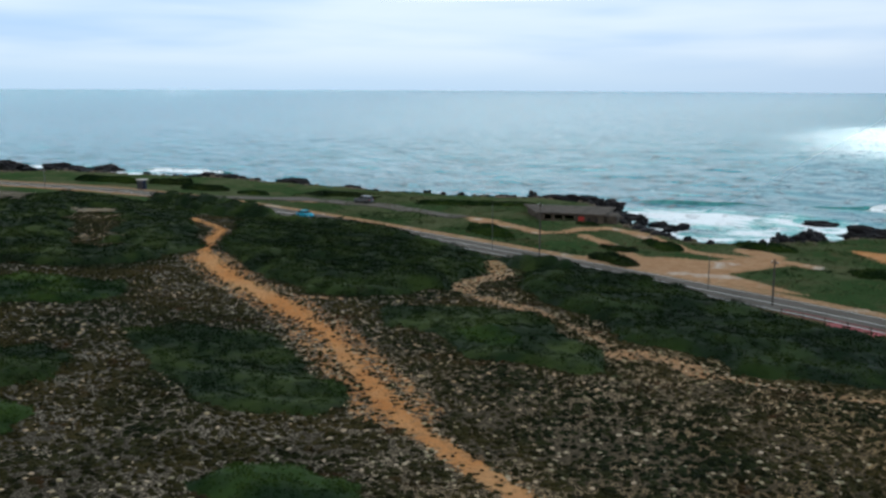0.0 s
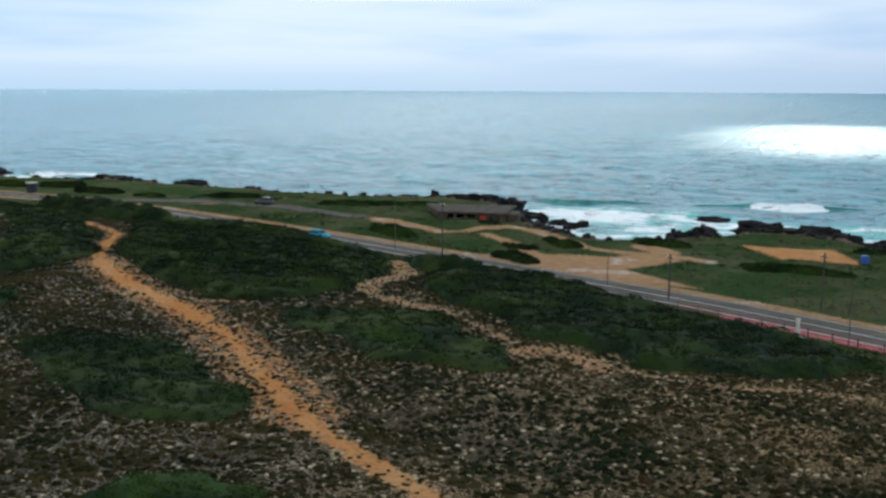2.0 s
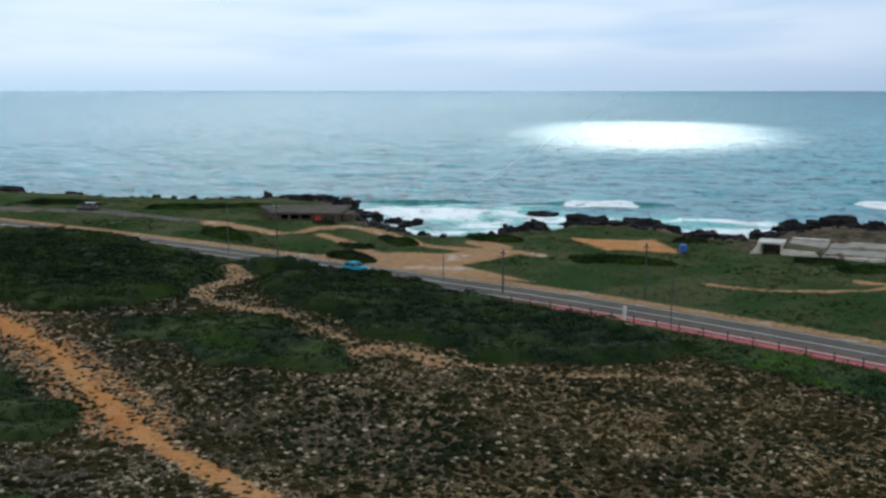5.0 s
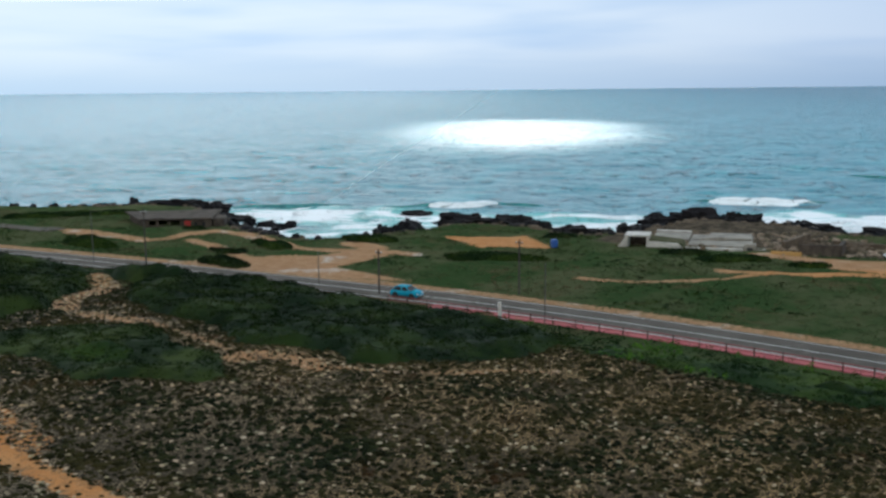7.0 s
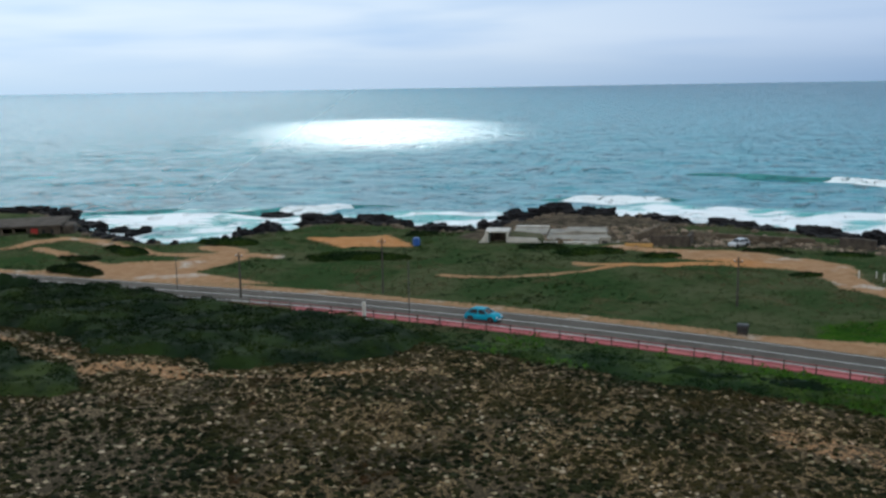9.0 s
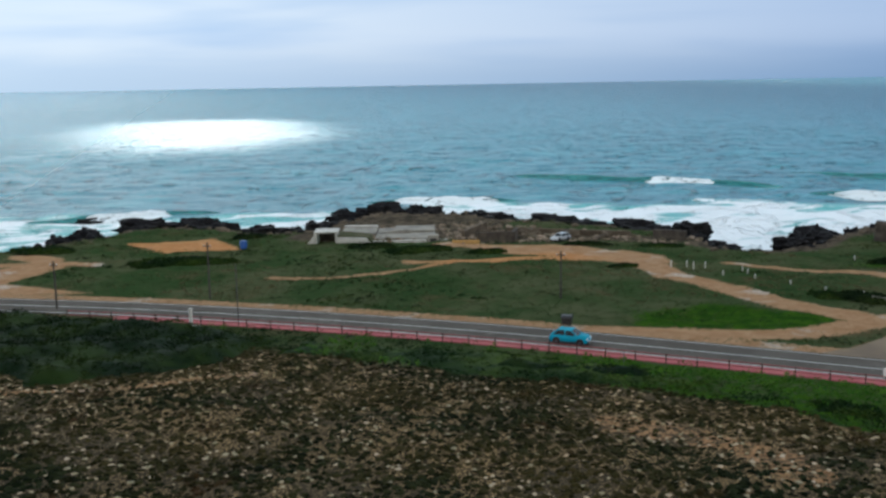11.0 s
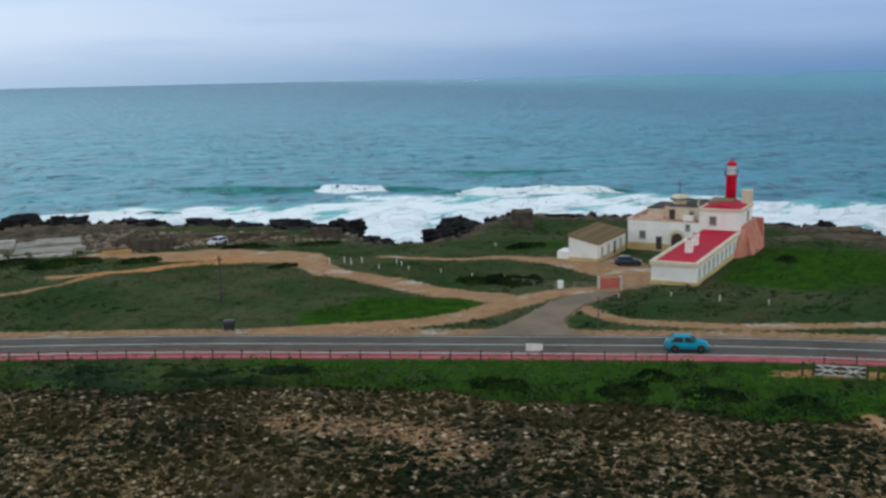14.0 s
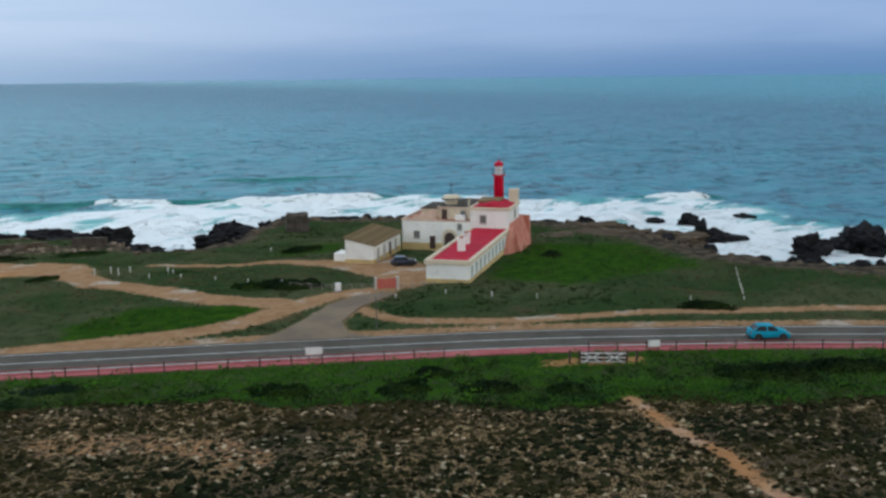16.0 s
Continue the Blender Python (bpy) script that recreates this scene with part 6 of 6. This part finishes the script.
field_gate()
for (x, y), (w, h), label in (((58.0, 71.3), (1.55, 0.75), "blank white board on the fence beside the road"), ((81.6, 48.6), (1.1, 0.6), "pale blank board on low posts beside the gate")):
    o = thing("roadside_board", pose(x, y, z_at(x, y), 0, 0, -42), label, "board")
    part("panel", block(-w / 2, w / 2, -0.03, 0.03, 0.55, 0.55 + h, 0.01), WHITE_PAINT, o)
    part("frame", block(-w / 2 - 0.04, w / 2 + 0.04, 0.03, 0.06, 0.51, 0.59 + h, 0.01), GREY_FRAME, o)
    for px in (-w * 0.35, w * 0.35):
        part("post", block(px - 0.05, px + 0.05, 0.06, 0.14, -0.3, 0.5 + h), DARK_WOOD, o)

o = thing("marker_pillar", pose(-1.4, 110.6, z_at(-1.4, 110.6), 0, 0, -30), "pale weathered concrete marker pillar on a low foot", "pillar")
part("shaft", block(-0.19, 0.19, -0.18, 0.18, 0.2, 2.1, 0.05, 0.04), PALE_CONCRETE, o)
part("cap", block(-0.2, 0.2, -0.19, 0.19, 2.1, 2.22, 0.04), PALE_CONCRETE, o)
part("foot", block(-0.7, 0.9, -0.45, 0.45, -0.4, 0.25, 0.06), PALE_CONCRETE, o)


def utility_pole(x, y, tall, thin=1.0, arm=True):
    o = thing("utility_pole", pose(x, y, z_at(x, y), 0, 0, -33), "dark tarred wooden utility pole" if thin >= 1 else "slim grey steel pole by the road", "pole", "roadside poles")
    part("shaft", lathe([(0.13 * thin, -0.5), (0.085 * thin, tall), (0.0, tall + 0.01)], 8), POLE_WOOD if thin >= 1 else GALV, o)
    if arm:
        c = part("crossarm", block(-0.55, 0.55, -0.05, 0.05, tall - 0.55, tall - 0.43), POLE_WOOD, o)
        for k in (-0.45, 0.45):
            part("insulator", lathe([(0.05, tall - 0.43), (0.06, tall - 0.35), (0.03, tall - 0.28), (0.0, tall - 0.27)], 6), LAMP_GLASS, c).location = (k, 0, 0)
    return o


for x, y, tall, thin in ((-17.2, 125.2, 5.9, 1.0), (-26.3, 131.2, 4.6, 0.55), (0.9, 125.2, 7.2, 1.0), (3.7, 109.6, 7.0, 0.55), (-54.4, 142.0, 9.0, 1.0), (-64.6, 147.0, 8.0, 0.55), (42.5, 111.6, 5.9, 1.0),
                         (69.8, 75.2, 3.6, 0.5), (38.2, 83.6, 1.2, 0.5), (-205, 181, 7.0, 0.8)):
    utility_pole(x, y, tall, thin, thin >= 1)

o = thing("waste_container", pose(38.5, 99.2, z_at(38.5, 99.2), 0, 0, -35), "dark grey wheeled waste container on the verge", "container")
part("body", block(-0.5, 0.5, -0.4, 0.4, 0.18, 0.95, 0.04, -0.06), DARK_METAL, o)
part("lid", prism([(-0.5, 0.96), (0.5, 0.96), (0.38, 1.14), (-0.28, 1.14)], "x", -0.57, 0.57), DARK_METAL, o)
for k in (-0.45, 0.45):
    wheel = part("wheel", lathe([(0.1, -0.04), (0.1, 0.04)], 10), TYRE, o)
    wheel.matrix_basis = pose(k, -0.35, 0.1, 0, 90, 0)

o = thing("barrel", pose(7.1, 166.5, z_at(7.1, 166.5)), "blue plastic barrel beside the sand lot", "barrel")
part("body", lathe([(0.55, 0), (0.6, 0.1), (0.62, 0.6), (0.6, 1.15), (0.5, 1.25)], 14), BLUE_PLASTIC, o)
part("lid", lathe([(0.52, 1.25), (0.52, 1.32), (0.0, 1.33)], 14), BLUE_PLASTIC, o)

o = thing("information_hut", pose(-182.5, 192.0, z_at(-182.5, 192), 0, 0, 10), "small dark hut with pale roof beside the road", "hut")
part("body", block(-0.9, 0.9, -0.8, 0.8, -0.3, 2.3, 0.05), NAVY, o)
part("roof", block(-1.1, 1.1, -1.0, 1.0, 2.3, 2.6, 0.06), PALE_CONCRETE, o)
part("door", block(-0.4, 0.4, -0.85, -0.8, 0, 2.0), DARK_METAL, o)


def marker_posts():
    first = thing("marker_post", pose(65.6, 128, z_at(65.6, 128)), "short white painted post in the grass", "post", "white meadow posts")
    part("shaft", block(-0.08, 0.08, -0.08, 0.08, -0.3, 0.85, 0.02), PALE_CONCRETE, first)
    part("cap", block(-0.1, 0.1, -0.1, 0.1, 0.85, 0.91, 0.02), WHITE_PAINT, first)
    for x, y, f in ((67.7, 127.3, 1.5), (68.4, 126.6, 1.2), (67.3, 124.5, 0.9), (69.8, 125.8, 1.3), (68.7, 118.9, 1.0), (72.7, 120.7, 1.4), (73.2, 120.2, 1.0), (71.6, 115.7, 0.8), (74.4, 111.8, 0.8), (74.7, 104.8, 1.1), (76.9, 100.5, 1.2),
                    (87.1, 81.2, 0.8), (89.1, 75.5, 1.0), (92.4, 71.2, 0.9), (103.3, 56.8, 1.0), (95, 126.7, 1.0), (78, 96.5, 0.9), (82, 84.8, 0.8)):
        o = copy_thing(first, pose(x, y, z_at(x, y), 0, 0, 20 * f))
        o.scale = (0.9, 0.9, 0.68 * f)
    white = thing("line_post", pose(124.3, 61.6, z_at(124.3, 61.6)), "white post in a row across the grass", "post", "row of white posts")
    part("shaft", block(-0.07, 0.07, -0.07, 0.07, -0.3, 0.42, 0.02), PALE_CONCRETE, white)
    for k in range(1, 9):
        x, y = 124.3 - 2.05 * k, 61.6 - 1.16 * k
        copy_thing(white, pose(x, y, z_at(x, y), 0, 0, 15 * k))


marker_posts()


# ---------------------------------------------------------------- vehicles
def vehicle(name, m, paint, label, length=4.3, width=1.78, tall=1.55, boxy=0.0):
    """A car that heads along +x, with its wheels on z = 0."""
    L, W = length, width
    o = thing(name, m, label, "car")
    hood, belt = 0.62 * tall, 0.64 * tall
    rear = -L / 2 + 0.06
    body = [(-L / 2, 0.42), (-L / 2 + 0.05, 0.24), (L / 2 - 0.10, 0.22), (L / 2, 0.40), (L / 2 - 0.02, 0.62), (L / 2 - 0.22, hood - 0.10), (L / 2 - 0.55, hood), (L * 0.20, belt + 0.02),
            (-L / 2 + 0.18, belt + 0.06), (-L / 2 + 0.02, belt - 0.08)]
    bm = prism(body, "y", -W / 2, W / 2)
    bmesh.ops.bevel(bm, geom=bm.edges[:], offset=0.07, segments=2, affect="EDGES")
    part("body", bm, paint, o, "", True)
    a, b, c, d = -L / 2 + 0.22 - 0.1 * boxy, -L / 2 + 0.62 - 0.35 * boxy, L * 0.06, L * 0.235
    bm = bmesh.new()
    y0, y1 = W / 2 - 0.06, W / 2 - 0.26
    low = [bm.verts.new(p) for p in ((a, -y0, belt), (d, -y0, belt), (d, y0, belt), (a, y0, belt))]
    top = [bm.verts.new(p) for p in ((b, -y1, tall - 0.05), (c, -y1, tall - 0.05), (c, y1, tall - 0.05), (b, y1, tall - 0.05))]
    for i in range(4):
        bm.faces.new((low[i], low[(i + 1) % 4], top[(i + 1) % 4], top[i]))
    bm.faces.new(top)
    bm.faces.new(low[::-1])
    bmesh.ops.recalc_face_normals(bm, faces=bm.faces)
    part("cabin_glass", bm, GLASS_DARK, o, "dark tinted windows")
    bm = block(b - 0.05, c + 0.08, -y1 - 0.05, y1 + 0.05, tall - 0.08, tall, 0.03)
    part("roof", bm, paint, o)
    for s in (-1, 1):
        for x0, x1 in ((a, b), (d, c), ((a + d) / 2 + 0.05, (b + c) / 2 + 0.1)):
            bm = bmesh.new()
            v = box(bm, -0.055, 0.055, -0.03, 0.03, 0, 1)
            for q in v:
                f = q.co.z
                q.co = Vector((q.co.x + x0 + (x1 - x0) * f, s * (y0 + (y1 - y0) * f + 0.005) + q.co.y, belt + (tall - 0.05 - belt) * f))
            part("pillar", bm, paint, o)
        part("mirror", block(d - 0.32, d - 0.14, s * (W / 2 + 0.07) - 0.09, s * (W / 2 + 0.07) + 0.09, belt, belt + 0.14, 0.03), paint, o)
        part("headlight", block(L / 2 - 0.16, L / 2 - 0.02, s * (W / 2 - 0.28) - 0.19, s * (W / 2 - 0.28) + 0.19, 0.58, 0.74, 0.03), LAMP_GLASS, o)
        part("tail_light", block(rear - 0.07, rear + 0.08, s * (W / 2 - 0.2) - 0.14, s * (W / 2 - 0.2) + 0.14, belt - 0.22, belt - 0.02, 0.03), TAIL_RED, o)
        part("sill_trim", block(-L * 0.28, L * 0.28, s * (W / 2) - 0.03, s * (W / 2) + 0.03, 0.2, 0.34, 0.015), DARK_METAL, o)
        for x in (-L * 0.305, L * 0.305):
            arch = part("wheel_arch", lathe([(0.40, -0.03), (0.40, 0.03)], 18), DARK_METAL, o)
            arch.matrix_basis = pose(x, s * (W / 2 - 0.01), 0.36, 90, 0, 0)
            tyre = part("wheel", lathe([(0.20, -0.10), (0.31, -0.11), (0.335, -0.07), (0.335, 0.07), (0.31, 0.11), (0.20, 0.10)], 20), TYRE, o, "", True)
            tyre.matrix_basis = pose(x, s * (W / 2 - 0.06), 0.335, 90, 0, 0)
            part("rim", lathe([(0.0, 0.115 * -s), (0.21, 0.112 * -s), (0.21, -0.09 * -s), (0.0, -0.09 * -s)], 14), RIM, tyre)
    part("front_bumper", block(L / 2 - 0.12, L / 2 + 0.04, -W / 2 + 0.12, W / 2 - 0.12, 0.26, 0.44, 0.03), DARK_METAL, o)
    part("rear_bumper", block(-L / 2 - 0.04, -L / 2 + 0.12, -W / 2 + 0.12, W / 2 - 0.12, 0.26, 0.46, 0.03), DARK_METAL, o)
    part("number_plate", block(L / 2 + 0.035, L / 2 + 0.055, -0.26, 0.26, 0.34, 0.45), WHITE_PAINT, o)
    return o


CAR_LINE = smooth_line(ROAD[3:20], 8)
CAR_ARC = np.r_[0, np.cumsum(np.linalg.norm(np.diff(CAR_LINE, axis=0), axis=1))]


def on_lane(t):
    """The turquoise car's pose: its way along the road at t seconds, in the landward lane."""
    d = 115.62 + 18.39 * t - 0.3662 * t * t + 0.0121 * t ** 3 + min(5.6, 8.1 * max(0.0, 1 - t / 9) ** 2)
    at = [np.array([np.interp(v, CAR_ARC, CAR_LINE[:, k]) for k in (0, 1)]) for v in (d - 1.5, d, d + 1.5)]
    q = (at[2] - at[0]) / np.linalg.norm(at[2] - at[0])
    p = at[1] + np.array((q[1], -q[0])) * 1.55
    return pose(p[0], p[1], 0.055, 0, 0, math.degrees(math.atan2(q[1], q[0])))


blue_car = vehicle("car", on_lane(0), TURQUOISE, "bright turquoise compact crossover driving along the coast road", 4.05, 1.76, 1.5, -0.6)
vehicle("car", pose(98.3, 99.9, z_at(98.3, 99.9) + 0.06, 0, 0, -42), NAVY, "dark navy saloon parked in the courtyard", 3.7, 1.62, 1.32)
vehicle("car", pose(-116.4, 192.2, z_at(-116.4, 192.2) + 0.05, 0, 0, 170), GREY_CAR, "dark grey estate car parked on the lane", 4.6, 1.85, 1.75, 1.0)
vehicle("car", pose(60.2, 158.3, z_at(60.2, 158.3) + 0.02, 0, 0, 208), WHITE_CAR, "pale grey hatchback parked by the ruins", 3.7, 1.6, 1.4, 0.3)


# ---------------------------------------------------------------- breaking waves
def breaker(name, length, tall, label, foam_from=0.15, foam_to=0.9, seed=0):
    """A rolling crest that faces -y: a water ridge with a foaming lip and a skirt of white water."""
    o = thing(name, pose(0, 0, 0), label, "wave", "breaking waves")
    n = int(length / 1.5)
    profile = [(6.5, -0.6), (4.2, 0.12), (2.4, 0.55), (1.0, 0.88), (0.15, 1.0), (-0.45, 0.86), (-0.75, 0.5), (-1.3, 0.15), (-3.2, -0.6)]
    bm = bmesh.new()
    rows = []
    for i in range(n + 1):
        u = i / n
        f = math.sin(math.pi * u) ** 0.55
        w = 0.88 + 0.12 * math.sin(9 * u + seed) + 0.08 * math.sin(23 * u + 2 * seed)
        x, y = (u - 0.5) * length, 5.0 * math.sin(2.5 * (u - 0.4)) ** 2 + 0.9 * math.sin(14 * u + seed)
        rows.append([bm.verts.new((x, y + p * (0.6 + 0.4 * f), tall * f * w * z - (1 - f) * 0.5)) for p, z in profile])
    for r, s in zip(rows, rows[1:]):
        for k in range(len(profile) - 1):
            bm.faces.new((r[k], r[k + 1], s[k + 1], s[k]))
    part("water_ridge", bm, WAVE, o, "green-blue rising wave", True)
    if foam_to <= foam_from:
        return o
    bm = bmesh.new()
    rows = []
    lip = [(1.3, 0.82), (0.5, 1.06), (-0.4, 1.08), (-1.0, 0.80), (-1.5, 0.45), (-2.3, 0.22), (-3.4, 0.06), (-4.2, -0.3)]
    for i in range(n + 1):
        u = foam_from + (foam_to - foam_from) * i / n
        f = math.sin(math.pi * u) ** 0.55
        edge = min(1.0, 6 * min(i / n, 1 - i / n) + 0.1)
        w = 0.88 + 0.12 * math.sin(9 * u + seed) + 0.08 * math.sin(23 * u + 2 * seed)
        x, y = (u - 0.5) * length, 5.0 * math.sin(2.5 * (u - 0.4)) ** 2 + 0.9 * math.sin(14 * u + seed)
        row = []
        for k, (p, z) in enumerate(lip):
            j = noise.noise(Vector((x * 0.5, k * 0.9, seed * 3.0)))
            row.append(bm.verts.new((x + 0.4 * j, y + p * (0.6 + 0.4 * f) * (0.4 + 0.6 * edge) + 0.8 * j, (tall * f * w * z + 0.3 * j) * (0.5 + 0.5 * edge) - (1 - f) * 0.4)))
        rows.append(row)
    for r, s in zip(rows, rows[1:]):
        for k in range(len(lip) - 1):
            bm.faces.new((r[k], r[k + 1], s[k + 1], s[k]))
    part("foam", bm, FOAM, o, "white foaming crest", True)
    return o


def wave_material():
    m, t, p = tree_of("wave_water")
    n = tex_noise(t, 0.5, 5.0, 0.6, stretch=((0.5, 1.6, 1.0), 0))
    t.links.new(blend(t, remap(t, n, 0.35, 0.65), (0.012, 0.120, 0.130), (0.035, 0.240, 0.235)), p.inputs["Base Color"])
    p.inputs["Roughness"].default_value = 0.2
    p.inputs["IOR"].default_value = 1.33
    bump(t, p, n, 0.6, 0.3)
    return m


WAVE = wave_material()
# name, length, height, foam stretch; crest's middle at its first and last time, and its heading
WAVES = [((95, 2.1, 0.55, 0.80), (0.0, 168, 398, 16.0, 125, 256), -44),
         ((60, 2.4, 0.10, 0.92), (0.0, 232, 262, 16.0, 172, 214), -42),
         ((30, 1.9, 0.18, 0.88), (0.0, 330, 196, 16.0, 240, 138), -52),
         ((52, 1.6, 0.30, 0.75), (0.0, -8, 301, 16.0, -24, 250), 4),
         ((46, 1.7, 0.15, 0.85), (0.0, 78, 318, 16.0, 62, 246), -18),
         ((40, 1.3, 0.9, 0.1), (0.0, -62, 292, 16.0, -68, 262), 6),
         ((48, 1.3, 0.10, 0.9), (0.0, -268, 305, 16.0, -262, 262), 4),
         ((60, 1.4, 0.9, 0.1), (0.0, 250, 330, 16.0, 205, 262), -45)]
moving_waves = []
for k, ((length, tall, f0, f1), way, turn) in enumerate(WAVES):
    wave = breaker("breaking_wave", length, tall, "rolling green wave with a white foaming crest" if f1 > f0 else "smooth green swell rising towards the shore", f0, f1, k)
    moving_waves.append((wave, way, turn))


def motions():
    walk(blue_car, [(0.5 * k, on_lane(0.5 * k)) for k in range(33)])
    for wave, (t0, x0, y0, t1, x1, y1), turn in moving_waves:
        walk(wave, [(t, pose(x0 + (x1 - x0) * t / 16, y0 + (y1 - y0) * t / 16, SEA + 0.25 * math.sin(t * 0.7), 0, 0, turn)) for t in (0.0, 4.0, 8.0, 12.0, 16.0)])


motions()
